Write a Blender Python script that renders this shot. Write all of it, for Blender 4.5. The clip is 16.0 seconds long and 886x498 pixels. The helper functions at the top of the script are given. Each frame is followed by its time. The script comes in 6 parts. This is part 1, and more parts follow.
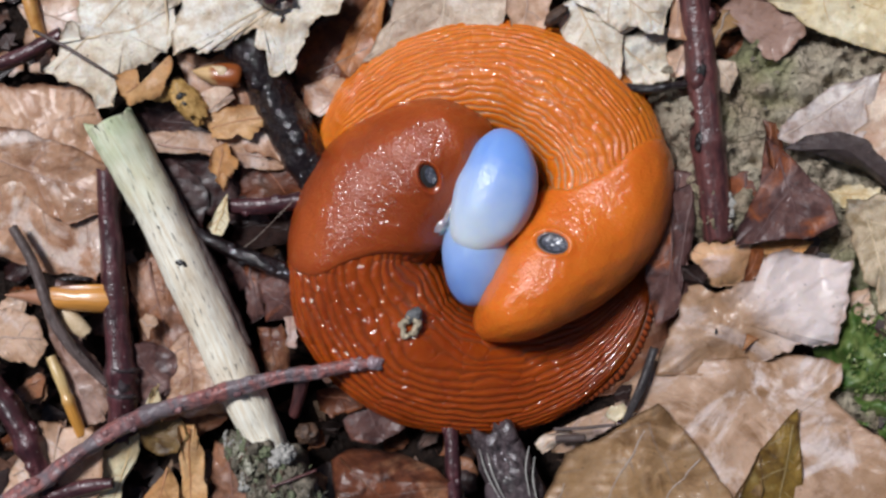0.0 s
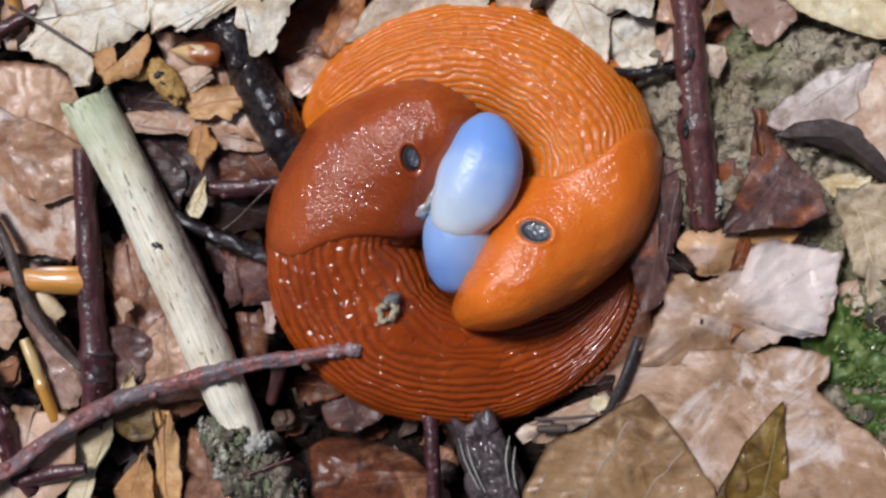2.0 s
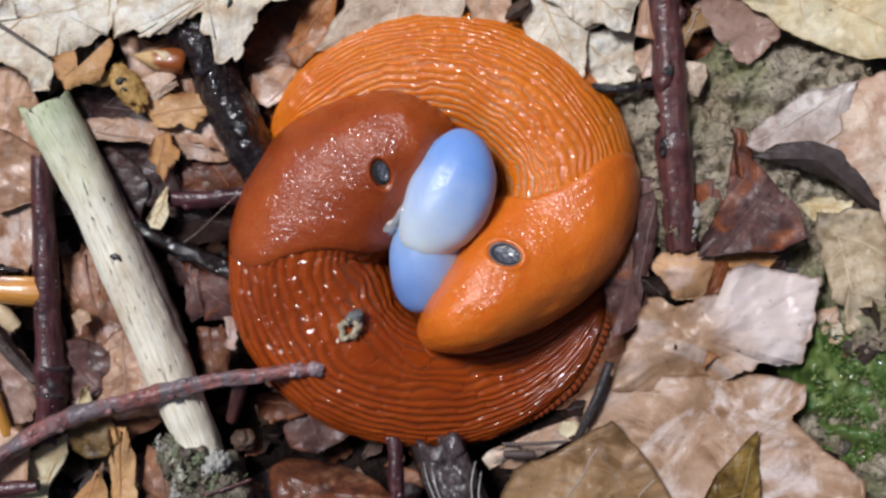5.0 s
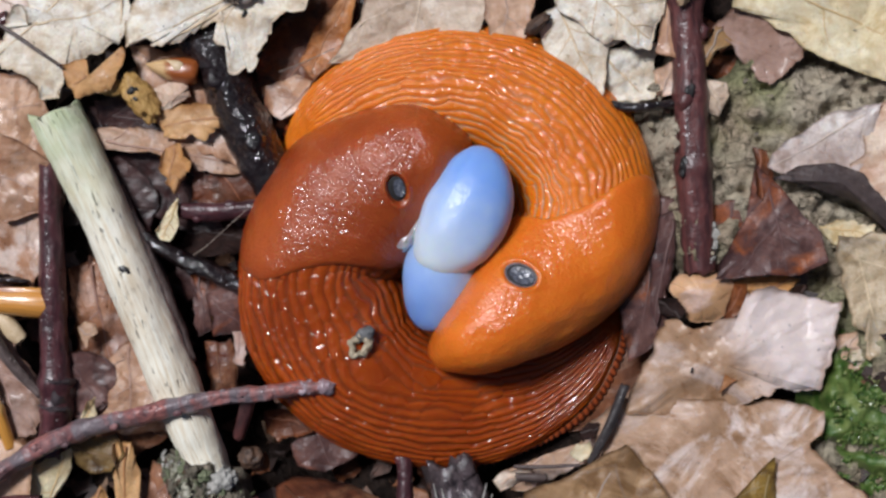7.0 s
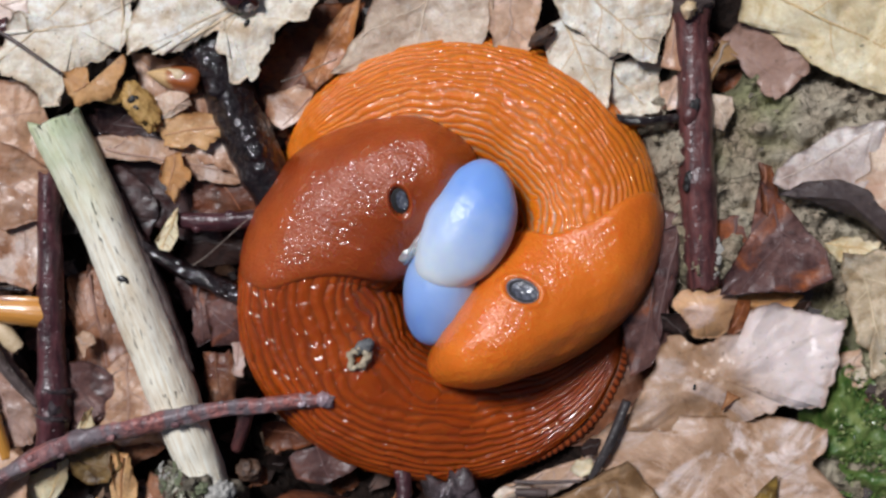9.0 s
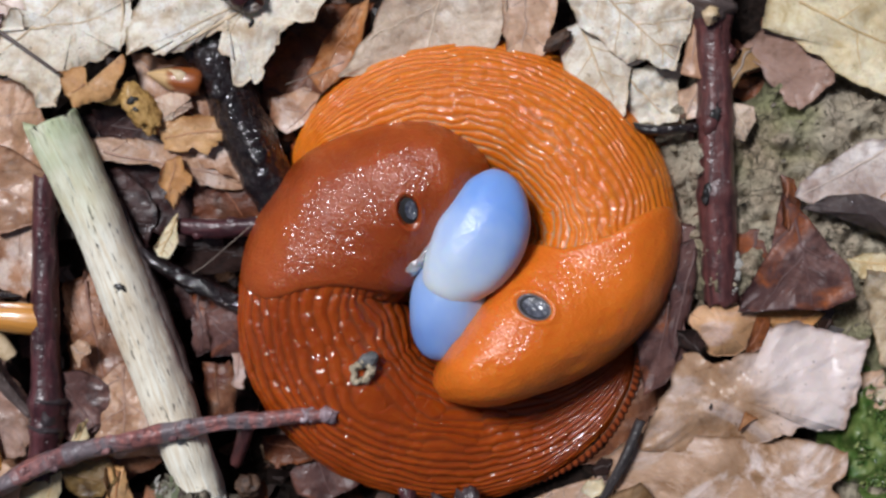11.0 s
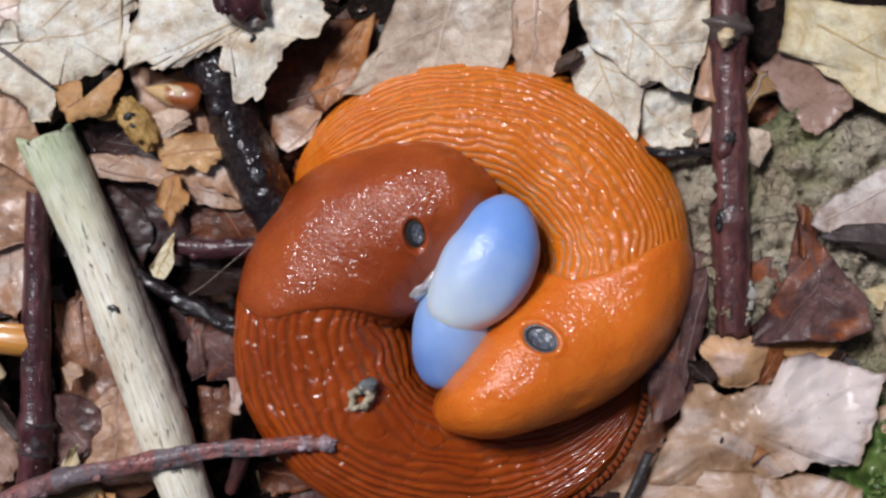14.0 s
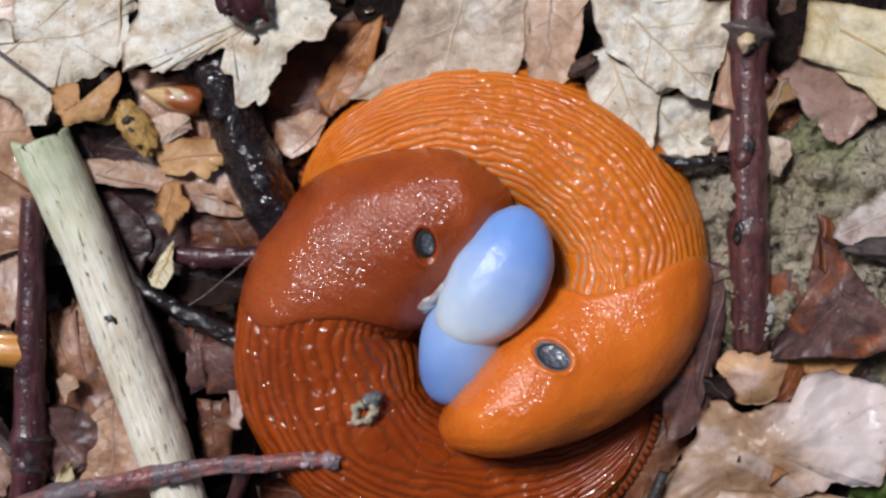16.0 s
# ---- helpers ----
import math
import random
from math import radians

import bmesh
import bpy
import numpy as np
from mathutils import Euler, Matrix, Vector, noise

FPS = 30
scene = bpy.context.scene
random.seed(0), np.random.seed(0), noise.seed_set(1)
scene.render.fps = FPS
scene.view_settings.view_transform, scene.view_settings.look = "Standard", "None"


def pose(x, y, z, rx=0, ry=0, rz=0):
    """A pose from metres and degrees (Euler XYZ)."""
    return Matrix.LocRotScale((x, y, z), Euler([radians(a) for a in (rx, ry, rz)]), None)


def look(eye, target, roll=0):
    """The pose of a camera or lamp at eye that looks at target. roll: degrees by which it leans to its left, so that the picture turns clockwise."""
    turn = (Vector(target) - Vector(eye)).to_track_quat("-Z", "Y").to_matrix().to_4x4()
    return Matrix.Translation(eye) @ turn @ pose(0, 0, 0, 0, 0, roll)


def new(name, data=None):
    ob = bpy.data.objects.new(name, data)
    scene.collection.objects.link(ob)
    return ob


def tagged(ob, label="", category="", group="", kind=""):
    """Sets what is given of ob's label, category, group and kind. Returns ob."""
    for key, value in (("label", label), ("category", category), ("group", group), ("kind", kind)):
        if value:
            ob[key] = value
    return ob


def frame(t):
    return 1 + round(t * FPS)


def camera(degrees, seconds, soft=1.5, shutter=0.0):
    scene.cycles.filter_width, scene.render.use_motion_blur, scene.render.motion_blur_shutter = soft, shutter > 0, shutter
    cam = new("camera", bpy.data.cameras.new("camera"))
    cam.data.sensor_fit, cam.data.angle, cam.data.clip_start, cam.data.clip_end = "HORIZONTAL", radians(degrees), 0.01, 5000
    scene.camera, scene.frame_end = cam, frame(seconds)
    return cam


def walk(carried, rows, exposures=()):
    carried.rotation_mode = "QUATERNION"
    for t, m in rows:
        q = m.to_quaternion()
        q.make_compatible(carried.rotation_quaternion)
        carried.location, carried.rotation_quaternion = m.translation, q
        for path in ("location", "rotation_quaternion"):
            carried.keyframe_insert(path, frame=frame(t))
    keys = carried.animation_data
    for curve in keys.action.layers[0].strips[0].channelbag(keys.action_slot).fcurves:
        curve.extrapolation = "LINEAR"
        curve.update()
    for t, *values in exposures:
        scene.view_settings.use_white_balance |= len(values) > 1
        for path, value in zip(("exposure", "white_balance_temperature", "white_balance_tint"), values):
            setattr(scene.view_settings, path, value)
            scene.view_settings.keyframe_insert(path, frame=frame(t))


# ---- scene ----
EXPO = 0.0
PATH = [
    (0, pose(0.01004, -0.00132, 0.22734, -0.573, 4.063, -0.021)),
    (0.5, pose(0.00985, -0.00229, 0.22619, -0.590, 3.963, 0.180)),
    (1, pose(0.01006, -0.00299, 0.22501, -0.606, 3.965, 0.340)),
    (1.5, pose(0.01115, -0.00315, 0.22389, -0.676, 4.083, 0.525)),
    (2, pose(0.01324, -0.00250, 0.22260, -0.882, 4.133, 0.647)),
    (2.5, pose(0.01620, -0.00134, 0.22135, -1.122, 4.078, 0.772)),
    (3, pose(0.01849, -0.00005, 0.22019, -0.318, 3.754, 0.872)),
    (3.5, pose(0.01923, 0.00024, 0.21888, -1.272, 3.728, 0.991)),
    (4, pose(0.01879, 0.00037, 0.21764, -1.207, 3.861, 1.239)),
    (6.5, pose(0.01411, 0.00276, 0.21264, -0.722, 3.691, 2.483)),
    (7, pose(0.01400, 0.00310, 0.21187, -0.696, 3.795, 2.696)),
    (7.5, pose(0.01412, 0.00322, 0.21109, -0.614, 3.902, 2.897)),
    (8, pose(0.01396, 0.00370, 0.21062, -0.640, 3.908, 3.040)),
    (8.5, pose(0.01362, 0.00426, 0.21035, -0.638, 3.836, 3.112)),
    (9, pose(0.01333, 0.00502, 0.21022, -0.622, 3.750, 3.253)),
    (9.5, pose(0.01295, 0.00623, 0.20851, -0.619, 3.794, 3.360)),
    (10, pose(0.01255, 0.00759, 0.20657, -0.712, 3.869, 3.509)),
    (12.3, pose(0.00930, 0.00872, 0.19920, -1.470, 3.530, 4.390)),
    (12.5, pose(0.00918, 0.00878, 0.19884, -0.748, 3.507, 4.429)),
    (13, pose(0.00891, 0.00994, 0.19836, -0.627, 3.436, 4.559)),
    (13.5, pose(0.00875, 0.01078, 0.19778, -0.792, 3.423, 4.616)),
    (14, pose(0.00872, 0.01111, 0.19701, -0.810, 3.444, 4.704)),
    (14.5, pose(0.00827, 0.01112, 0.19608, -0.735, 3.363, 4.770)),
    (15, pose(0.00784, 0.01118, 0.19494, -0.660, 3.309, 4.856)),
    (15.5, pose(0.00744, 0.01162, 0.19285, -0.645, 3.378, 4.925)),
    (16, pose(0.00660, 0.01258, 0.19053, -0.838, 3.360, 5.051)),
]
cam = camera(38, 16.0, soft=2.7)
walk(cam, PATH, [(0, EXPO, 5900, 10), (10, EXPO, 5900, 10), (12.5, EXPO - 0.05, 5900, 10), (16, EXPO - 0.05, 5900, 10)])

# ---- daylight: bright open shade under trees, broad soft sun from the far side ----
SUN_TURN, SUN_HIGH = radians(-46), radians(60)
world = bpy.data.worlds.new("world")
scene.world = world
world.use_nodes = True
wn = world.node_tree.nodes
sky = wn.new("ShaderNodeTexSky")
sky.sky_type, sky.sun_disc = "NISHITA", False
sky.sun_elevation, sky.sun_rotation = SUN_HIGH, SUN_TURN
sky.air_density, sky.dust_density, sky.ozone_density = 0.6, 3.0, 0.6
wn["Background"].inputs["Strength"].default_value = 0.031
world.node_tree.links.new(sky.outputs[0], wn["Background"].inputs["Color"])
sun = new("sun", bpy.data.lights.new("sun", "SUN"))
sun.data.energy, sun.data.angle, sun.data.color = 3.2, radians(14), (1.0, 0.95, 0.905)
sun.matrix_basis = look((math.sin(SUN_TURN) * math.cos(SUN_HIGH), math.cos(SUN_TURN) * math.cos(SUN_HIGH), math.sin(SUN_HIGH)), (0, 0, 0))


# ---- plan, curves and noise ----
def plan(u, v, h=0.0):
    """Survey sheet (about a tenth of a millimetre a unit, v towards the near side), height h in centimetres, to metres."""
    w = 1 + 3.19158e-5 * u - 4.4944e-6 * v
    x, y = (0.010247425 * u - 8.65867) / w, (4.153932 - 7.9587e-6 * u - 0.01024 * v) / w
    k = h / 22.734
    return Vector((x + (1.0038 - x) * k, y + (-0.1325 - y) * k, h)) * 0.01


def hashed(i, j=0, seed=0):
    q = np.sin(np.asarray(i) * 127.1 + np.asarray(j) * 311.7 + seed * 74.7) * 43758.5453
    return q - np.floor(q)


def vnoise(x, y, seed=0):
    """Smooth lattice noise, -1 to 1, on arrays."""
    x, y = np.broadcast_arrays(np.asarray(x, float), np.asarray(y, float))
    i, j = np.floor(x), np.floor(y)
    a, b = x - i, y - j
    a, b = a * a * (3 - 2 * a), b * b * (3 - 2 * b)
    p = hashed(i, j, seed) * (1 - a) + hashed(i + 1, j, seed) * a
    q = hashed(i, j + 1, seed) * (1 - a) + hashed(i + 1, j + 1, seed) * a
    return (p * (1 - b) + q * b) * 2 - 1


def fnoise(x, y, seed=0, octaves=4):
    x, y = np.asarray(x, float), np.asarray(y, float)
    return sum(vnoise(x * 2.03 ** k, y * 2.03 ** k, seed + k) * 0.5 ** k for k in range(octaves))


def spline(points, count):
    """Catmull-Rom through rows of any width, resampled evenly along the first two columns."""
    p = np.array(points, float)
    p = np.vstack([2 * p[0] - p[1], p, 2 * p[-1] - p[-2]])
    out = []
    for k in range(1, len(p) - 2):
        t = np.linspace(0, 1, 24, endpoint=False)[:, None]
        a, b, c, d = p[k - 1:k + 3]
        out.append(0.5 * (2 * b + (c - a) * t + (2 * a - 5 * b + 4 * c - d) * t ** 2 + (3 * b - a - 3 * c + d) * t ** 3))
    out = np.vstack(out + [p[-2:-1]])
    run = np.r_[0, np.cumsum(np.linalg.norm(np.diff(out[:, :2], axis=0), axis=1))]
    at = np.linspace(0, run[-1], count)
    return np.stack([np.interp(at, run, out[:, k]) for k in range(out.shape[1])], 1)


def step(a, b, x):
    t = np.clip((x - a) / (b - a), 0, 1)
    return t * t * (3 - 2 * t)


def mesh_of(name, verts, faces, material, smooth=True, values=None, uv=None):
    me = bpy.data.meshes.new(name)
    me.from_pydata(np.asarray(verts).tolist(), [], faces if isinstance(faces, list) else faces.tolist())
    me.polygons.foreach_set("use_smooth", [smooth] * len(me.polygons))
    if values is not None:
        me.attributes.new("relief", "FLOAT", "POINT").data.foreach_set("value", np.asarray(values, np.float32))
    if uv is not None:
        idx = np.empty(len(me.loops), np.int32)
        me.loops.foreach_get("vertex_index", idx)
        me.uv_layers.new(name="grain").data.foreach_set("uv", np.asarray(uv, np.float32)[idx].ravel())
    if material:
        me.materials.append(material)
    me.update()
    return me


def grid_faces(rows, cols, wrap=False, start=0):
    c = cols if wrap else cols - 1
    i, j = np.meshgrid(np.arange(rows - 1), np.arange(c), indexing="ij")
    k = (j + 1) % cols
    return (np.stack([i * cols + j, i * cols + k, (i + 1) * cols + k, (i + 1) * cols + j], -1).reshape(-1, 4) + start)


def part(name, me, parent, label=""):
    ob = new(name, me)
    ob.parent = parent
    return tagged(ob, label)


# ---- materials ----
class Nodes:
    def __init__(self, name):
        self.m = bpy.data.materials.new(name)
        self.m.use_nodes = True
        self.t = self.m.node_tree
        self.b = self.t.nodes["Principled BSDF"]
        self.pos = self.t.nodes.new("ShaderNodeTexCoord").outputs["Object"]

    def put(self, socket, value):
        if isinstance(value, bpy.types.NodeSocket):
            self.t.links.new(value, socket)
        else:
            socket.default_value = (*value, 1) if isinstance(value, tuple) and len(value) == 3 and socket.type == "RGBA" else value

    def set(self, **values):
        for key, value in values.items():
            self.put(self.b.inputs[key.replace("_", " ")], value)

    def noise(self, size, detail=4, rough=0.55, vec=None, warp=0.0):
        """size: that of a feature, in millimetres."""
        n = self.t.nodes.new("ShaderNodeTexNoise")
        n.inputs["Scale"].default_value, n.inputs["Detail"].default_value, n.inputs["Roughness"].default_value = 1000 / size, detail, rough
        n.inputs["Distortion"].default_value = warp
        self.put(n.inputs["Vector"], vec or self.pos)
        return n.outputs["Fac"]

    def cells(self, size, vec=None, feature="F1"):
        n = self.t.nodes.new("ShaderNodeTexVoronoi")
        n.feature = feature
        n.inputs["Scale"].default_value = 1000 / size
        self.put(n.inputs["Vector"], vec or self.pos)
        return n.outputs["Distance"]

    def stretch(self, scale, vec=None, turn=(0, 0, 0)):
        n = self.t.nodes.new("ShaderNodeMapping")
        n.inputs["Scale"].default_value, n.inputs["Rotation"].default_value = scale, turn
        self.put(n.inputs["Vector"], vec or self.pos)
        return n.outputs["Vector"]

    def math(self, op, a, b=0.0, c=0.0):
        n = self.t.nodes.new("ShaderNodeMath")
        n.operation = op
        for s, x in zip(n.inputs, (a, b, c)):
            self.put(s, x)
        return n.outputs[0]

    def ramp(self, fac, *stops):
        n = self.t.nodes.new("ShaderNodeValToRGB")
        e = n.color_ramp.elements
        while len(e) < len(stops):
            e.new(0.5)
        for el, (at, col) in zip(e, stops):
            el.position, el.color = at, (*col, 1) if isinstance(col, tuple) else (col, col, col, 1)
        self.put(n.inputs["Fac"], fac)
        return n.outputs["Color"]

    def mix(self, fac, a, b, blend="MIX"):
        n = self.t.nodes.new("ShaderNodeMix")
        n.data_type, n.blend_type = "RGBA", blend
        self.put(n.inputs[0], fac)
        self.put(n.inputs[6], a)
        self.put(n.inputs[7], b)
        return n.outputs[2]

    def attr(self, name):
        n = self.t.nodes.new("ShaderNodeAttribute")
        n.attribute_name = name
        return n.outputs["Fac"]

    def random(self):
        return self.t.nodes.new("ShaderNodeObjectInfo").outputs["Random"]

    def uv(self):
        n = self.t.nodes.new("ShaderNodeUVMap")
        n.uv_map = "grain"
        s = self.t.nodes.new("ShaderNodeSeparateXYZ")
        self.put(s.inputs[0], n.outputs[0])
        return s.outputs[0], s.outputs[1], n.outputs[0]

    def bump(self, height, mm, strength=1.0, before=None):
        n = self.t.nodes.new("ShaderNodeBump")
        n.inputs["Strength"].default_value, n.inputs["Distance"].default_value = strength, mm / 1000
        self.put(n.inputs["Height"], height)
        if before:
            self.put(n.inputs["Normal"], before)
        return n.outputs[0]


def leaf_material(name, light, mid, dark, vein, rough=0.5, spots=0.5, bloom=(0.7, 0.62, 0.58), film=0.4, blotch=1.0, veiny=0.5, grain=1.0, tip=0.0):
    """Dead leaf: blotches at three scales, a pale dried film, pinnate veins along the blade, specks of rot and wet shine in patches."""
    n = Nodes(name)
    s, t, st = n.uv()
    shift = n.t.nodes.new("ShaderNodeVectorMath")
    shift.operation = "ADD"
    n.put(shift.inputs[0], n.pos)
    n.put(shift.inputs[1], n.random())
    pos = shift.outputs[0]
    small, fine = n.noise(2.2, 5, 0.65, pos, 0.4), n.noise(0.45, 3, 0.6, pos)
    col = n.mix(n.ramp(n.noise(16, 4, 0.55, pos, 0.8), (0.38, 0.0), (0.6, 1.0)), mid, light)
    col = n.mix(n.ramp(n.noise(8, 5, 0.62, pos, 1.4), (0.5, 0.0), (0.66, 0.9 * blotch)), col, dark)
    col = n.mix(n.math("MULTIPLY", n.ramp(n.noise(12, 5, 0.6, pos, 1.0), (0.52, 0.0), (0.64, 1.0)), film), col, bloom)
    col = n.mix(n.math("MULTIPLY", n.ramp(small, (0.45, 0.0), (0.68, 1.0)), 0.5 * blotch * grain), col, dark)
    col = n.mix(n.math("MULTIPLY", n.ramp(fine, (0.4, 0.0), (0.7, 1.0)), 0.25 * grain), col, dark)
    if tip:
        end = n.math("ADD", n.math("DIVIDE", s, 4.0), n.math("MULTIPLY", n.math("SUBTRACT", n.noise(14, 4, 0.6, pos), 0.5), 0.5))
        col = n.mix(n.ramp(end, (0.45, 0.0), (0.68, tip)), col, bloom)
    wob = n.math("MULTIPLY", n.math("SUBTRACT", n.noise(9, 2, 0.5, pos), 0.5), 0.3)
    off = n.math("ABSOLUTE", t)
    side = n.math("ADD", n.math("SUBTRACT", s, n.math("MULTIPLY", off, 0.85)), wob)
    cell = n.math("ABSOLUTE", n.math("SUBTRACT", n.math("FRACT", n.math("DIVIDE", side, 0.72)), 0.5))
    veins = n.math("MULTIPLY", n.ramp(cell, (0.0, 1.0), (0.05, 0.0)), n.ramp(n.noise(7, 2, 0.5, pos), (0.4, 0.0), (0.62, veiny)))
    col = n.mix(veins, col, vein)
    speck = n.ramp(n.noise(0.8, 2, 0.5, pos), (0.69, 0.0), (0.74, 1.0))
    col = n.mix(n.math("MULTIPLY", speck, spots), col, tuple(c * 0.2 for c in dark))
    rim = n.math("ADD", n.attr("relief"), n.math("MULTIPLY", n.math("SUBTRACT", n.noise(5, 3, 0.6, pos), 0.5), 0.22))
    col = n.mix(n.ramp(rim, (0.93, 0.0), (1.0, 0.6)), col, dark)
    tone = n.math("MULTIPLY_ADD", n.random(), 0.26, 0.87)
    n.set(Base_Color=n.mix(1.0, col, n.ramp(tone, (0.0, 0.0), (1.0, 1.0)), "MULTIPLY"))
    wet = n.ramp(n.noise(9, 4, 0.6, pos, 0.5), (0.48, 0.0), (0.6, 1.0))
    n.set(Roughness=n.math("MULTIPLY_ADD", small, 0.3, rough - 0.1), Coat_Weight=n.math("MULTIPLY", wet, 0.75 - rough * 0.8), Coat_Roughness=0.14, Specular_IOR_Level=0.22)
    n.set(Subsurface_Weight=0.12, Subsurface_Radius=(1.0, 0.6, 0.3), Subsurface_Scale=0.0006)
    crease = n.math("MULTIPLY", n.math("ABSOLUTE", n.math("SUBTRACT", n.noise(7, 3, 0.5, pos, 0.6), 0.5)), -1.6)
    relief = n.math("ADD", n.math("ADD", n.math("MULTIPLY", veins, 0.5), crease), n.math("ADD", n.math("MULTIPLY", small, 1.1), n.math("MULTIPLY", fine, 0.25)))
    bump = n.bump(relief, 0.12 + 0.18 * grain, 0.8)
    n.set(Normal=bump)
    n.put(n.b.inputs["Coat Normal"], bump)
    return n.m


def bark_material(name, light, dark, fleck, rough=0.4, long=6.0, wet=0.3, relief=0.5, band=None):
    n = Nodes(name)
    s, t, st = n.uv()
    fibre = n.noise(1.0, 6, 0.65, n.stretch((1 / 100 / long, 1 / 100, 1), st), 0.5)
    blot = n.noise(6, 4, 0.6)
    col = n.mix(n.ramp(fibre, (0.35, 0.0), (0.65, 1.0)), dark, light)
    col = n.mix(n.ramp(blot, (0.5, 0.0), (0.7, 0.8)), col, dark)
    if band:
        col = n.mix(n.ramp(n.noise(5, 3, 0.6, n.stretch((0.01, 0.003, 1), st)), (0.44, 0.0), (0.56, 0.9)), col, band)
    spot = n.ramp(n.cells(1.6), (0.10, 1.0), (0.17, 0.0))
    keep = n.ramp(n.noise(3, 2), (0.5, 0.0), (0.6, 1.0))
    col = n.mix(n.math("MULTIPLY", n.math("MULTIPLY", spot, keep), 0.8), col, fleck)
    n.set(Base_Color=col, Roughness=n.math("MULTIPLY_ADD", blot, 0.35, rough - 0.15), Coat_Weight=wet, Coat_Roughness=0.06 if wet > 0.7 else 0.28, Specular_IOR_Level=0.2)
    h = n.math("ADD", n.math("MULTIPLY", fibre, 0.7), n.math("ADD", n.math("MULTIPLY", spot, 0.25), n.noise(1.8, 4, 0.6)))
    n.set(Normal=n.bump(h, relief, 0.8))
    n.put(n.b.inputs["Coat Normal"], n.bump(n.noise(1.5 if wet > 0.7 else 1.4, 2, 0.55), 1.0 if wet > 0.7 else 0.35, 0.9))
    return n.m


def slug_skin(name, ridge, deep, groove, grey, film):
    """Wet ridged skin: relief picks the colour, ridge tone on the tubercles, darker and greyer in the furrows, under a
    thin film of slime.
    """
    n = Nodes(name)
    r = n.attr("relief")
    big, fine = n.noise(9, 3), n.noise(0.8, 4, 0.6)
    col = n.mix(n.ramp(big, (0.35, 0.0), (0.65, 1.0)), deep, ridge)
    col = n.mix(n.ramp(fine, (0.4, 0.0), (0.7, 0.35)), col, deep)
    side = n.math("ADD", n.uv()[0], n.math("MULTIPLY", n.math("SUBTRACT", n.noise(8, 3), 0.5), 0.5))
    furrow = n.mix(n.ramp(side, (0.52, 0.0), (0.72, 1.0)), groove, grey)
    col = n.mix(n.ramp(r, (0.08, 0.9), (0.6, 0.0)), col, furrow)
    n.set(Base_Color=col, Roughness=n.math("MULTIPLY_ADD", fine, 0.2, 0.34), Specular_IOR_Level=0.12)
    n.set(Subsurface_Weight=0.4, Subsurface_Radius=(1.0, 0.35, 0.12), Subsurface_Scale=0.0022)
    n.set(Coat_Weight=1.0, Coat_IOR=1.46, Coat_Roughness=n.math("MULTIPLY_ADD", big, 0.12, 0.05))
    h = n.math("ADD", n.math("MULTIPLY", n.noise(1.7, 1, 0.5), 1.0), n.math("MULTIPLY", n.noise(0.8, 1, 0.5), 0.2))
    n.set(Normal=n.bump(h, 0.25, 0.8))
    n.put(n.b.inputs["Coat Normal"], n.bump(h, film, 0.9))
    return n.m


def mantle_skin(name, light, dark, rough, film, matt):
    """Finely granular shield skin with a wet film."""
    n = Nodes(name)
    big, grain = n.noise(11, 3), n.cells(0.5)
    fine = n.noise(0.5, 3, 0.6)
    col = n.mix(n.ramp(big, (0.32, 0.0), (0.66, 1.0)), dark, light)
    col = n.mix(n.ramp(n.noise(1.4, 4, 0.6), (0.45, 0.0), (0.75, 0.4)), col, dark)
    # relief blackens the pore's dimple: the shade inside it, put into colour
    col = n.mix(n.math("MULTIPLY", n.attr("relief"), 0.9), col, tuple(c * 0.2 for c in dark))
    n.set(Base_Color=col, Roughness=n.math("MULTIPLY_ADD", fine, 0.2, rough - 0.1), Specular_IOR_Level=0.4)
    n.set(Subsurface_Weight=0.5, Subsurface_Radius=(1.0, 0.35, 0.12), Subsurface_Scale=0.003)
    n.set(Coat_Weight=film, Coat_IOR=1.46, Coat_Roughness=n.math("MULTIPLY_ADD", big, 0.2, matt))
    h = n.math("ADD", n.math("MULTIPLY", grain, -1.0), n.math("MULTIPLY", n.noise(2.2, 3), 0.8))
    n.set(Normal=n.bump(h, 0.1, 0.7))
    n.put(n.b.inputs["Coat Normal"], n.bump(n.math("ADD", n.noise(3.0, 2), n.math("MULTIPLY", n.cells(0.66), -0.5)), 0.5, 0.85))
    return n.m


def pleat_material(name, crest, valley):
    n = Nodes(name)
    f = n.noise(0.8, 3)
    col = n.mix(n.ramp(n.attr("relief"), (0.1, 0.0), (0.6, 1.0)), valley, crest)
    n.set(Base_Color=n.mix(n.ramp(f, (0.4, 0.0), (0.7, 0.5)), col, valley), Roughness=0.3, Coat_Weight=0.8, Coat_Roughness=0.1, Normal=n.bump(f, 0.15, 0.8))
    return n.m


def plain(name, a, b, size=2.0, rough=0.5, bump=0.2, coat=0.0, sub=0.0):
    n = Nodes(name)
    f, g = n.noise(size, 5, 0.65), n.noise(size * 5, 3)
    col = n.mix(n.ramp(f, (0.35, 0.0), (0.65, 1.0)), a, b)
    col = n.mix(n.ramp(g, (0.45, 0.0), (0.7, 0.6)), col, a)
    n.set(Base_Color=col, Roughness=n.math("MULTIPLY_ADD", g, 0.25, rough - 0.12), Coat_Weight=coat, Coat_Roughness=0.12)
    n.set(Subsurface_Weight=sub, Subsurface_Scale=0.001, Normal=n.bump(f, bump, 0.8))
    return n.m


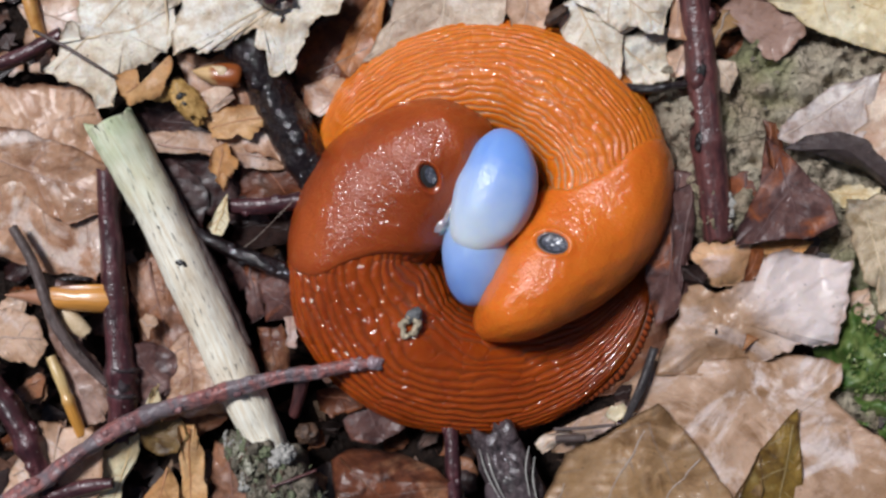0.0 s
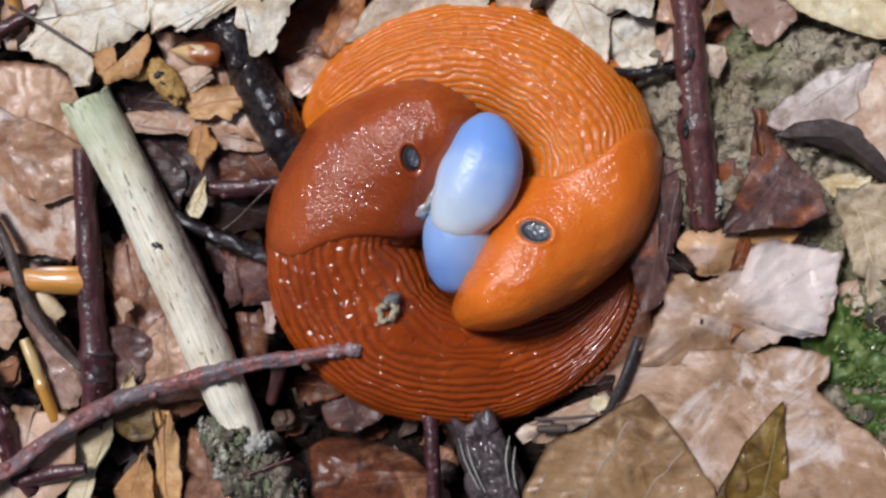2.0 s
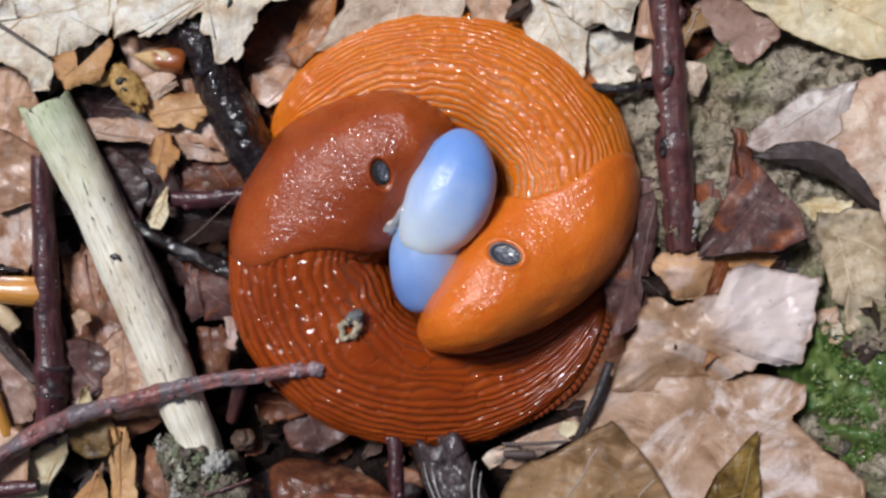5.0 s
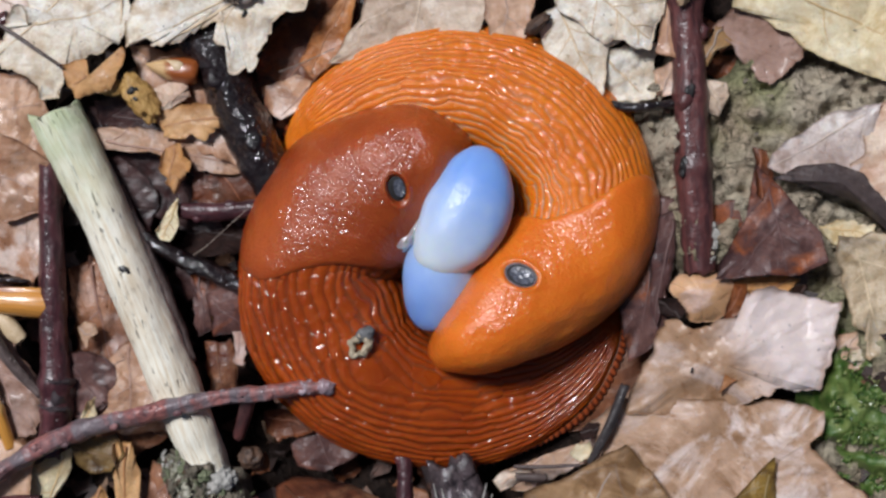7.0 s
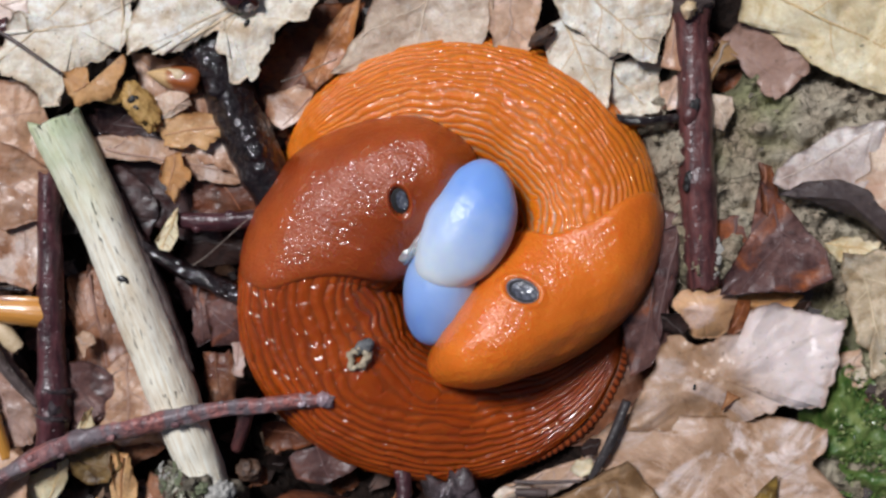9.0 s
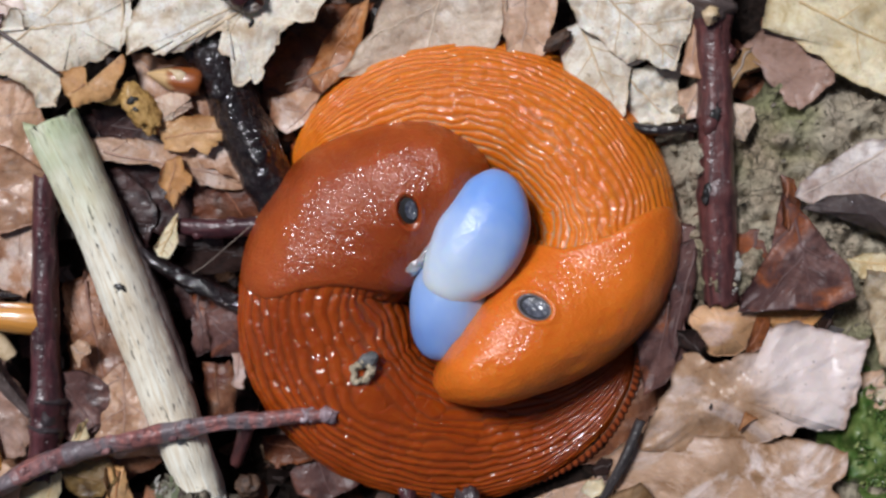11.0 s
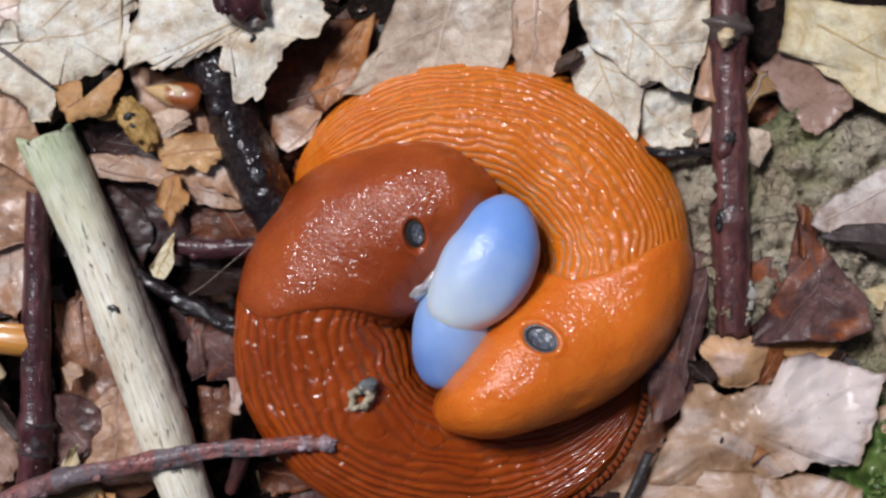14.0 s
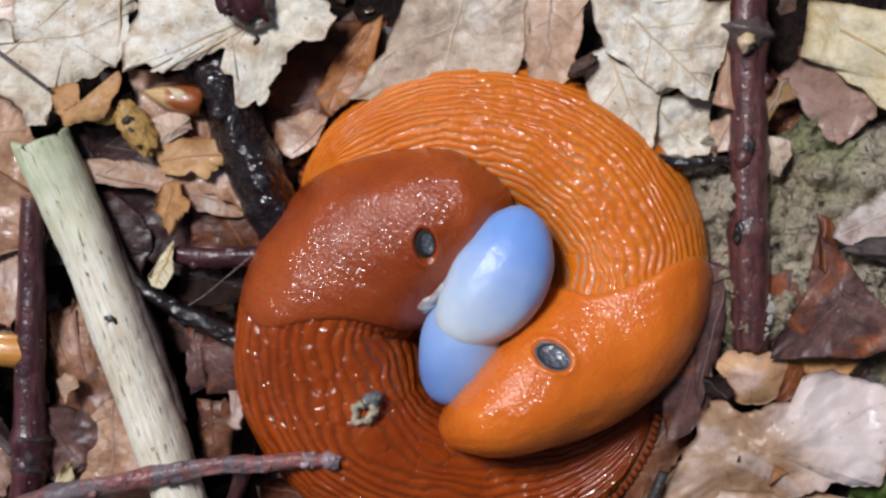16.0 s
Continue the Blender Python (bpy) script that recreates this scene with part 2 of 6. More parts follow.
def crumb_material(name, *cols, coat=0.3):
    """Loose crumbs, each of its own tone."""
    n = Nodes(name)
    r = n.t.nodes.new("ShaderNodeNewGeometry").outputs["Random Per Island"]
    col = n.ramp(r, *[(k / (len(cols) - 1), c) for k, c in enumerate(cols)])
    f = n.noise(1.2, 5, 0.65)
    n.set(Base_Color=n.mix(n.ramp(f, (0.4, 0.0), (0.7, 0.7)), col, tuple(c * 0.4 for c in cols[0])), Roughness=0.5, Coat_Weight=coat, Coat_Roughness=0.15)
    n.set(Normal=n.bump(f, 0.4, 0.8))
    return n.m


def pearl_material(name, top, low):
    """Milky blue translucent jelly that turns white at one end."""
    n = Nodes(name)
    s = n.t.nodes.new("ShaderNodeSeparateXYZ")
    n.put(s.inputs[0], n.t.nodes.new("ShaderNodeTexCoord").outputs["Generated"])
    up = n.math("ADD", n.math("MULTIPLY", s.outputs[1], 0.68), n.math("MULTIPLY", s.outputs[0], 0.32))
    f = n.math("ADD", up, n.math("MULTIPLY", n.math("SUBTRACT", n.noise(5, 2), 0.5), 0.3))
    n.set(Base_Color=n.mix(n.ramp(f, (0.12, 0.0), (0.7, 1.0)), low, top), Roughness=0.5, Specular_IOR_Level=0.4)
    n.set(Subsurface_Weight=0.6, Subsurface_Radius=(0.5, 0.7, 1.0), Subsurface_Scale=0.0026, Coat_Weight=0.35, Coat_Roughness=0.24)
    n.set(Normal=n.bump(n.noise(3.5, 2), 0.25, 0.5))
    n.put(n.b.inputs["Coat Normal"], n.bump(n.noise(2.2, 3, 0.6), 0.35, 0.7))
    return n.m


def wood_material(name):
    """Bleached, barkless wood: long fibres, dark pits and a greenish bloom at one end."""
    n = Nodes(name)
    s, t, st = n.uv()
    fib = n.noise(1.0, 7, 0.7, n.stretch((1 / 100 / 9, 1 / 55, 1), st), 0.3)
    pit = n.ramp(n.noise(1.0, 5, 0.65, n.stretch((1 / 100 / 3.5, 1 / 50, 1), st), 0.6), (0.6, 0.0), (0.66, 1.0))
    col = n.mix(n.ramp(fib, (0.36, 0.0), (0.58, 1.0)), (0.76, 0.65, 0.46), (0.95, 0.92, 0.79))
    col = n.mix(n.ramp(n.noise(11, 3), (0.5, 0.0), (0.72, 0.5)), col, (0.55, 0.41, 0.25))
    col = n.mix(n.math("MULTIPLY", pit, n.ramp(n.noise(12, 3), (0.42, 0.0), (0.56, 1.0))), col, (0.07, 0.045, 0.028))
    green = n.math("MULTIPLY", n.ramp(n.math("DIVIDE", s, 3.0), (0.03, 1.0), (0.75, 0.0)), n.ramp(n.noise(4, 3), (0.25, 0.4), (0.6, 1.0)))
    col = n.mix(n.math("MULTIPLY", green, 0.65), col, (0.44, 0.58, 0.28))
    n.set(Base_Color=col, Roughness=0.62)
    n.set(Normal=n.bump(n.math("SUBTRACT", fib, n.math("MULTIPLY", pit, 0.8)), 0.35, 0.8))
    return n.m


def bud_material(name, tip, low, start, end):
    """Glossy shell, of one colour at the tip and another below, with fine lengthwise lines."""
    n = Nodes(name)
    s, t, st = n.uv()
    fib = n.noise(1.0, 5, 0.6, n.stretch((1 / 100 / 12, 1 / 60, 1), st), 0.2)
    f = n.math("ADD", n.math("DIVIDE", s, 2.0), n.math("MULTIPLY", n.math("SUBTRACT", n.noise(4, 3), 0.5), 0.35))
    col = n.mix(n.ramp(f, (start, 0.0), (end, 1.0)), tip, low)
    col = n.mix(n.ramp(fib, (0.4, 0.0), (0.7, 0.5)), col, tuple(c * 0.4 for c in low))
    n.set(Base_Color=col, Roughness=0.34, Coat_Weight=0.4, Coat_Roughness=0.12, Normal=n.bump(fib, 0.2, 0.7))
    return n.m


def soil_material():
    """Dark humus, with pale olive clay where the sheet carries it."""
    n = Nodes("soil")
    clay = n.attr("relief")
    f, g, k = n.noise(1.2, 6, 0.7), n.noise(8, 4, 0.6), n.noise(45, 3)
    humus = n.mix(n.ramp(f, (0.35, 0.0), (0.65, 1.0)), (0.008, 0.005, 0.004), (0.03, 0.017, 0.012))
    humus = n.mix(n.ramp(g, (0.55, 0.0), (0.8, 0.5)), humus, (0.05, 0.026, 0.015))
    pale = n.mix(n.ramp(f, (0.35, 0.0), (0.62, 1.0)), (0.2, 0.15, 0.095), (0.62, 0.5, 0.36))
    pale = n.mix(n.ramp(g, (0.48, 0.0), (0.68, 0.75)), pale, (0.2, 0.2, 0.1))
    pale = n.mix(n.ramp(n.noise(16, 3), (0.44, 0.0), (0.62, 0.8)), pale, (0.68, 0.6, 0.46))
    pale = n.mix(n.ramp(n.noise(0.7, 3, 0.7), (0.54, 0.0), (0.72, 0.5)), pale, (0.08, 0.065, 0.045))
    pale = n.mix(n.ramp(n.noise(22, 2), (0.52, 0.0), (0.66, 0.6)), pale, (0.26, 0.3, 0.1))
    crack = n.ramp(n.cells(3.2, None, "DISTANCE_TO_EDGE"), (0.0, 1.0), (0.05, 0.0))
    pale = n.mix(n.math("MULTIPLY", crack, n.ramp(n.noise(6, 2), (0.45, 0.0), (0.6, 0.8))), pale, (0.05, 0.04, 0.028))
    col = n.mix(clay, humus, pale)
    n.set(Base_Color=col, Roughness=n.math("MULTIPLY_ADD", g, 0.3, 0.5), Specular_IOR_Level=0.25)
    n.set(Normal=n.bump(n.math("ADD", f, n.math("MULTIPLY", n.cells(1.4), 0.7)), 1.4, 0.95))
    return n.m


CREAM = leaf_material("bleached_leaf", (0.92, 0.89, 0.8), (0.84, 0.76, 0.62), (0.5, 0.36, 0.22), (0.5, 0.38, 0.24), 0.55, 0.7, (0.94, 0.93, 0.88), 0.8, 0.8, 0.2, 1.3)
TAN = leaf_material("tan_leaf", (0.7, 0.49, 0.36), (0.52, 0.33, 0.21), (0.32, 0.17, 0.085), (0.34, 0.22, 0.16), 0.34, 0.4, (0.8, 0.68, 0.62), 0.8, 0.7, 0.3, 0.6)
PINK = leaf_material("pinkish_leaf", (0.58, 0.36, 0.23), (0.42, 0.22, 0.125), (0.2, 0.085, 0.042), (0.18, 0.09, 0.06), 0.3, 0.6, (0.82, 0.69, 0.61), 0.8, 0.75, 0.2, 0.6)
ROSE = leaf_material("rosy_brown_leaf", (0.36, 0.165, 0.085), (0.21, 0.082, 0.038), (0.08, 0.03, 0.016), (0.1, 0.045, 0.03), 0.32, 0.5, (0.48, 0.31, 0.23), 0.3, 1.0, 0.3)
RUST = leaf_material("rusty_leaf", (0.26, 0.085, 0.025), (0.13, 0.038, 0.016), (0.045, 0.016, 0.01), (0.08, 0.03, 0.015), 0.34, 0.5, (0.4, 0.2, 0.1), 0.12)
EMBER = leaf_material("wet_red_brown_leaf", (0.26, 0.085, 0.035), (0.12, 0.04, 0.022), (0.035, 0.014, 0.011), (0.1, 0.04, 0.02), 0.26, 0.5, (0.56, 0.29, 0.15), 0.5)
RUSSET = leaf_material("russet_leaf", (0.5, 0.2, 0.06), (0.34, 0.12, 0.03), (0.12, 0.04, 0.014), (0.2, 0.08, 0.03), 0.34, 0.4, (0.6, 0.36, 0.18), 0.3, 0.8)
AMBER = leaf_material("amber_leaf", (0.72, 0.43, 0.19), (0.58, 0.3, 0.11), (0.34, 0.15, 0.05), (0.26, 0.13, 0.05), 0.48, 0.35, (0.78, 0.56, 0.34), 0.4, 0.7, 0.3)
STRAW = leaf_material("straw_leaf", (0.82, 0.73, 0.5), (0.7, 0.56, 0.34), (0.52, 0.38, 0.18), (0.42, 0.3, 0.16), 0.6, 0.35, (0.84, 0.79, 0.64), 0.5, 1.0, 0.15)
OLIVE = leaf_material("olive_leaf", (0.5, 0.32, 0.18), (0.37, 0.22, 0.1), (0.18, 0.095, 0.04), (0.24, 0.2, 0.18), 0.34, 0.5, (0.54, 0.4, 0.27), 0.4, 1.0, 0.5, 0.7)
BRONZE = leaf_material("bronze_leaf", (0.22, 0.14, 0.05), (0.13, 0.07, 0.024), (0.05, 0.026, 0.012), (0.1, 0.06, 0.03), 0.32, 0.4, (0.34, 0.2, 0.08), 0.4)
GOLD = leaf_material("golden_olive_leaf", (0.32, 0.2, 0.045), (0.19, 0.11, 0.022), (0.07, 0.035, 0.012), (0.12, 0.08, 0.04), 0.3, 0.4, (0.6, 0.48, 0.2), 0.35)
# DARK, MURK: near-black leaf tones, mostly to put hollow shade into colour
DARK = leaf_material("near_black_leaf", (0.034, 0.016, 0.013), (0.016, 0.008, 0.007), (0.006, 0.004, 0.003), (0.02, 0.012, 0.01), 0.85, 0.5, (0.07, 0.04, 0.035), 0.2)
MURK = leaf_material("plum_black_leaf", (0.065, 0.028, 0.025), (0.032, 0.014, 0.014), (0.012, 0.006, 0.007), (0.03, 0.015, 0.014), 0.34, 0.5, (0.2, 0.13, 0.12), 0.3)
FADED = leaf_material("fading_tan_leaf", (0.54, 0.37, 0.26), (0.38, 0.235, 0.14), (0.21, 0.105, 0.045), (0.36, 0.24, 0.18), 0.32, 0.5, (0.8, 0.7, 0.68), 0.35, 0.9, 0.1, 0.5, 0.75)
TAWNY = leaf_material("tawny_leaf", (0.56, 0.38, 0.27), (0.4, 0.25, 0.155), (0.22, 0.115, 0.05), (0.36, 0.24, 0.18), 0.32, 0.5, (0.78, 0.66, 0.61), 0.85, 0.9, 0.1, 0.5)
BLUSH = leaf_material("blushed_cream_leaf", (0.8, 0.64, 0.5), (0.66, 0.46, 0.34), (0.42, 0.23, 0.14), (0.5, 0.34, 0.22), 0.42, 0.5, (0.88, 0.8, 0.68), 0.8, 0.8, 0.1)
PLUM = leaf_material("plum_brown_leaf", (0.19, 0.1, 0.085), (0.1, 0.05, 0.046), (0.035, 0.016, 0.016), (0.06, 0.025, 0.025), 0.3, 0.4, (0.36, 0.1, 0.025), 0.75, 0.8, 0.2)
ASH = leaf_material("greyed_leaf", (0.76, 0.69, 0.64), (0.56, 0.46, 0.41), (0.33, 0.23, 0.19), (0.3, 0.22, 0.18), 0.42, 0.4, (0.8, 0.77, 0.75), 0.6)
NET = leaf_material("net_veined_leaf", (0.72, 0.6, 0.48), (0.58, 0.45, 0.34), (0.36, 0.25, 0.17), (0.45, 0.33, 0.23), 0.5, 0.4, (0.8, 0.74, 0.66), 0.7, 0.8, 0.2, 1.5)
PALE = leaf_material("pale_olive_leaf", (0.68, 0.56, 0.4), (0.5, 0.38, 0.24), (0.28, 0.19, 0.09), (0.4, 0.3, 0.2), 0.32, 0.5, (0.82, 0.77, 0.66), 0.7, 0.8, 0.2)
PEACH = leaf_material("peach_leaf", (0.76, 0.5, 0.32), (0.62, 0.36, 0.18), (0.42, 0.24, 0.15), (0.4, 0.25, 0.16), 0.42, 0.3, (0.66, 0.52, 0.5), 0.6, 0.5, 0.1)
MAUVE = leaf_material("mauve_leaf", (0.46, 0.31, 0.25), (0.34, 0.21, 0.16), (0.18, 0.1, 0.065), (0.24, 0.14, 0.11), 0.36, 0.5, (0.52, 0.42, 0.4), 0.5, 1.0, 0.2, 0.6)
SLATE = leaf_material("slate_brown_leaf", (0.1, 0.075, 0.07), (0.06, 0.043, 0.042), (0.025, 0.017, 0.016), (0.05, 0.035, 0.03), 0.4, 0.4, (0.17, 0.14, 0.13), 0.4, 0.8, 0.1)
VEIN = {}
for owner, col in ((CREAM, (0.5, 0.38, 0.24)), (TAN, (0.36, 0.25, 0.19)), (ROSE, (0.2, 0.1, 0.07)), (RUST, (0.2, 0.07, 0.03)), (RUSSET, (0.3, 0.12, 0.04)), (EMBER, (0.12, 0.045, 0.02)), (AMBER, (0.36, 0.17, 0.07)),
                   (STRAW, (0.5, 0.36, 0.18)), (OLIVE, (0.26, 0.2, 0.16)), (GOLD, (0.2, 0.14, 0.05)), (BRONZE, (0.14, 0.08, 0.03)), (PINK, (0.3, 0.18, 0.13)), (DARK, (0.03, 0.018, 0.015)), (MURK, (0.05, 0.026, 0.024)), (FADED, (0.4, 0.28, 0.22)), (TAWNY, (0.38, 0.26, 0.2)), (BLUSH, (0.5, 0.34, 0.24)), (PEACH, (0.5, 0.32, 0.2)), (MAUVE, (0.3, 0.19, 0.16)), (SLATE, (0.05, 0.036, 0.033)), (PLUM, (0.1, 0.05, 0.045)), (ASH, (0.45, 0.36, 0.3)), (NET, (0.5, 0.4, 0.3)), (PALE, (0.5, 0.4, 0.26))):
    VEIN[owner.name] = plain(owner.name + "_vein", col, tuple(min(0.8, c * 1.5) for c in col), 1.2, 0.5, 0.1)
RED_BARK = bark_material("red_twig_bark", (0.16, 0.055, 0.05), (0.05, 0.022, 0.024), (0.45, 0.38, 0.37), 0.3, 5.0, 0.6)
TWIG_BARK = bark_material("pinkish_twig_bark", (0.52, 0.2, 0.17), (0.14, 0.07, 0.075), (0.6, 0.48, 0.48), 0.36, 1.2, 0.4, 1.1, (0.2, 0.175, 0.19))
DARK_BARK = bark_material("dark_grey_bark", (0.13, 0.095, 0.1), (0.016, 0.012, 0.014), (0.4, 0.37, 0.36), 0.34, 2.0, 0.8, 1.2)
BLACK_BARK = bark_material("wet_black_bark", (0.018, 0.009, 0.01), (0.005, 0.003, 0.004), (0.04, 0.03, 0.03), 0.3, 2.0, 1.0, 1.2)
SLATE_BARK = bark_material("slate_stem_bark", (0.07, 0.06, 0.06), (0.025, 0.02, 0.02), (0.14, 0.12, 0.12), 0.5)
GREY_BARK = bark_material("grey_stem_bark", (0.17, 0.13, 0.12), (0.07, 0.05, 0.045), (0.26, 0.22, 0.2), 0.5)
PURPLE_BARK = bark_material("purple_twig_bark", (0.12, 0.04, 0.045), (0.032, 0.012, 0.016), (0.5, 0.42, 0.42), 0.28, 5.0, 0.65)
ROTTEN = bark_material("rotten_bark", (0.34, 0.29, 0.22), (0.05, 0.045, 0.03), (0.55, 0.54, 0.5), 0.6, 1.5, 0.1, 1.5)
WOOD = wood_material("bleached_wood")
LICHEN = plain("lichen", (0.3, 0.29, 0.26), (0.62, 0.6, 0.55), 0.6, 0.8, 0.5)
SCALE = plain("bud_scale", (0.5, 0.22, 0.05), (0.72, 0.4, 0.12), 1.6, 0.35, 0.12, 0.3)
STALK = bud_material("straw_stalk", (0.74, 0.54, 0.24), (0.62, 0.29, 0.05), 0.3, 0.5)
BUD = bud_material("beech_bud", (0.42, 0.2, 0.12), (0.68, 0.3, 0.055), 0.28, 0.5)
PALE_SCALE = plain("pale_bud_scale", (0.55, 0.4, 0.22), (0.75, 0.6, 0.4), 1.6, 0.45, 0.12)
NUT = bud_material("nut_shell", (0.74, 0.5, 0.24), (0.34, 0.09, 0.018), 0.17, 0.24)
GALL = plain("husk", (0.36, 0.19, 0.045), (0.6, 0.38, 0.12), 0.9, 0.55, 0.5, 0.2)
STONE = plain("white_stone", (0.4, 0.34, 0.28), (0.78, 0.74, 0.68), 1.1, 0.5, 0.5)
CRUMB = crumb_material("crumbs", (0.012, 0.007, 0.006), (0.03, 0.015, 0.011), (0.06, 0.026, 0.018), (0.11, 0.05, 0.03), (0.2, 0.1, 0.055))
FRAGMENT = crumb_material("fragments", (0.03, 0.015, 0.012), (0.06, 0.026, 0.018), (0.12, 0.05, 0.03), (0.22, 0.11, 0.07), (0.1, 0.05, 0.04), (0.4, 0.27, 0.17), coat=0.5)
WET_FRAGMENT = crumb_material("wet_fragments", (0.02, 0.01, 0.01), (0.05, 0.022, 0.02), (0.09, 0.05, 0.045), (0.2, 0.13, 0.11), (0.03, 0.015, 0.014), coat=0.9)
CLOD = crumb_material("clay_crumbs", (0.16, 0.13, 0.09), (0.34, 0.29, 0.2), (0.42, 0.36, 0.26), (0.2, 0.18, 0.1), coat=0.1)
FIBRE = crumb_material("frayed_fibre", (0.1, 0.09, 0.05), (0.3, 0.3, 0.2), (0.5, 0.48, 0.38), (0.2, 0.22, 0.1), coat=0.1)
MOSS = crumb_material("moss_leaf", (0.03, 0.1, 0.012), (0.09, 0.18, 0.03), (0.2, 0.27, 0.07), (0.36, 0.37, 0.15), coat=0.5)
MOSS_PAD = plain("moss_pad", (0.04, 0.105, 0.014), (0.2, 0.25, 0.07), 2.6, 0.45, 0.9, 0.6)
ROOT = plain("rootlet", (0.12, 0.09, 0.07), (0.3, 0.25, 0.2), 1.0, 0.5, 0.1)
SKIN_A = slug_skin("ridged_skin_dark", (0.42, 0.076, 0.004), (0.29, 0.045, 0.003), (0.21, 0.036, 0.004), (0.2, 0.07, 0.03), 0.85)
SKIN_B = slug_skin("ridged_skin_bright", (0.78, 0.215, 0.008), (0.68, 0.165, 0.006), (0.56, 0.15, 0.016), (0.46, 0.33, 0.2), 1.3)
MANTLE_A = mantle_skin("mantle_skin_dark", (0.42, 0.08, 0.007), (0.28, 0.043, 0.003), 0.45, 0.85, 0.03)
MANTLE_B = mantle_skin("mantle_skin_bright", (0.79, 0.2, 0.012), (0.69, 0.152, 0.006), 0.36, 0.9, 0.06)
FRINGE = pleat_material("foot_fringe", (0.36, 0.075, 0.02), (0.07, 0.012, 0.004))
PORE = plain("pore_lining", (0.035, 0.038, 0.048), (0.15, 0.16, 0.2), 0.9, 0.3, 0.3, 0.5)
PORE_RIM = plain("pore_rim", (0.1, 0.09, 0.1), (0.24, 0.23, 0.26), 0.6, 0.35, 0.15, 0.4)
PORE_DARK = plain("pore_depth", (0.008, 0.007, 0.007), (0.02, 0.018, 0.018), 0.6, 0.5, 0.05, 0.1)
PEARL_A = pearl_material("milky_blue_jelly", (0.22, 0.39, 0.82), (0.72, 0.8, 0.87))
PEARL_B = pearl_material("blue_jelly", (0.4, 0.55, 0.84), (0.17, 0.3, 0.68))
FILM = plain("slime_film", (0.5, 0.48, 0.48), (0.76, 0.77, 0.82), 1.2, 0.15, 0.4, 1.0, 0.3)
FILM.node_tree.nodes["Principled BSDF"].inputs["Transmission Weight"].default_value = 0.55
DARK_HUSK = plain("dark_husk", (0.03, 0.017, 0.012), (0.13, 0.07, 0.04), 1.0, 0.5, 0.4)
GREEN_GRIT = plain("mossy_flake", (0.1, 0.12, 0.06), (0.25, 0.27, 0.16), 0.8, 0.7, 0.4)
WET_BUD = plain("wet_bud", (0.26, 0.17, 0.19), (0.56, 0.45, 0.48), 0.8, 0.28, 0.3, 0.9)
GRIT = plain("pale_grit", (0.3, 0.25, 0.17), (0.62, 0.52, 0.36), 0.7, 0.6, 0.3)
GREY_GRIT = plain("grey_grit", (0.05, 0.055, 0.06), (0.2, 0.2, 0.2), 0.7, 0.4, 0.3)


# ---- the ground: one sheet, fine under the view and coarser towards the horizon ----
def bed(x, y):
    """Height of the bare ground and share of clay in it, in centimetres from the middle."""
    far = np.hypot(x, y)
    clay = np.clip(step(0.25, -0.25, np.hypot((x - 5.7) / 2.9, (y - 1.5) / 2.5) - 1 + 0.25 * fnoise(x * 0.9, y * 0.9, 3)), 0, 1)
    clay = np.maximum(clay, step(0.3, -0.3, np.hypot((x - 7.7) / 1.6, (y + 2.6) / 2.2) - 1 + 0.3 * fnoise(x, y, 9)))
    clay = np.maximum(clay, step(0.3, -0.3, np.hypot((x - 6.6) / 1.5, (y - 0.6) / 1.0) - 1 + 0.3 * fnoise(x, y, 5)))
    clay = clay * step(3.35, 3.9, far)
    rough = fnoise(x * 0.8, y * 0.8, 1, 5) * step(40, 14, far)
    h = -1.15 + 0.2 * rough + clay * (0.9 + 0.3 * fnoise(x * 2.4, y * 2.4, 7, 4) - 0.2 * (1 - np.abs(fnoise(x * 1.5, y * 1.5, 21, 3))) ** 4 + 0.1 * fnoise(x * 7, y * 7, 31, 2))
    h = h - 0.15 * np.exp(-(x * x + y * y) / 9.0)
    for px, py, r, deep in ((-3.8, -1.6, 0.95, 1.6), (-4.4, -0.4, 0.8, 1.2), (-2.2, -3.7, 0.8, 1.3), (0.2, -4.1, 1.0, 1.0), (-3.3, -3.2, 0.6, 1.0), (-3.9, 3.4, 0.8, 1.2), (-6.2, 3.3, 0.6, 0.9)):
        h = h - deep * np.exp(-((x - px) ** 2 + (y - py) ** 2) / (r * r))
    h = h + step(40, 400, far) * 6 * fnoise(x / 300, y / 300, 11, 3)
    return h, clay


def axis_steps():
    fine = np.arange(-10.5, 10.51, 0.07)
    out = 10.5 * 1.16 ** np.arange(1, 48)
    return np.r_[-out[::-1], fine, out]


def ground():
    gx, gy = np.meshgrid(axis_steps(), axis_steps(), indexing="xy")
    h, clay = bed(gx, gy)
    v = np.stack([gx, gy, h], -1).reshape(-1, 3) * 0.01
    ob = new("ground", mesh_of("ground", v, grid_faces(*gx.shape), soil_material(), True, clay.ravel()))
    tagged(ob, "dark damp forest soil with patches of olive clay", "ground", kind="structure")


ground()


# ---- leaves ----
def rounded(points, passes=2):
    """The outline with its corners cut."""
    for k in range(passes):
        points = [tuple(a + (b - a) * f for a, b in zip(p, q)) for p, q in zip(points, points[1:] + points[:1]) for f in (0.25, 0.75)]
    return points


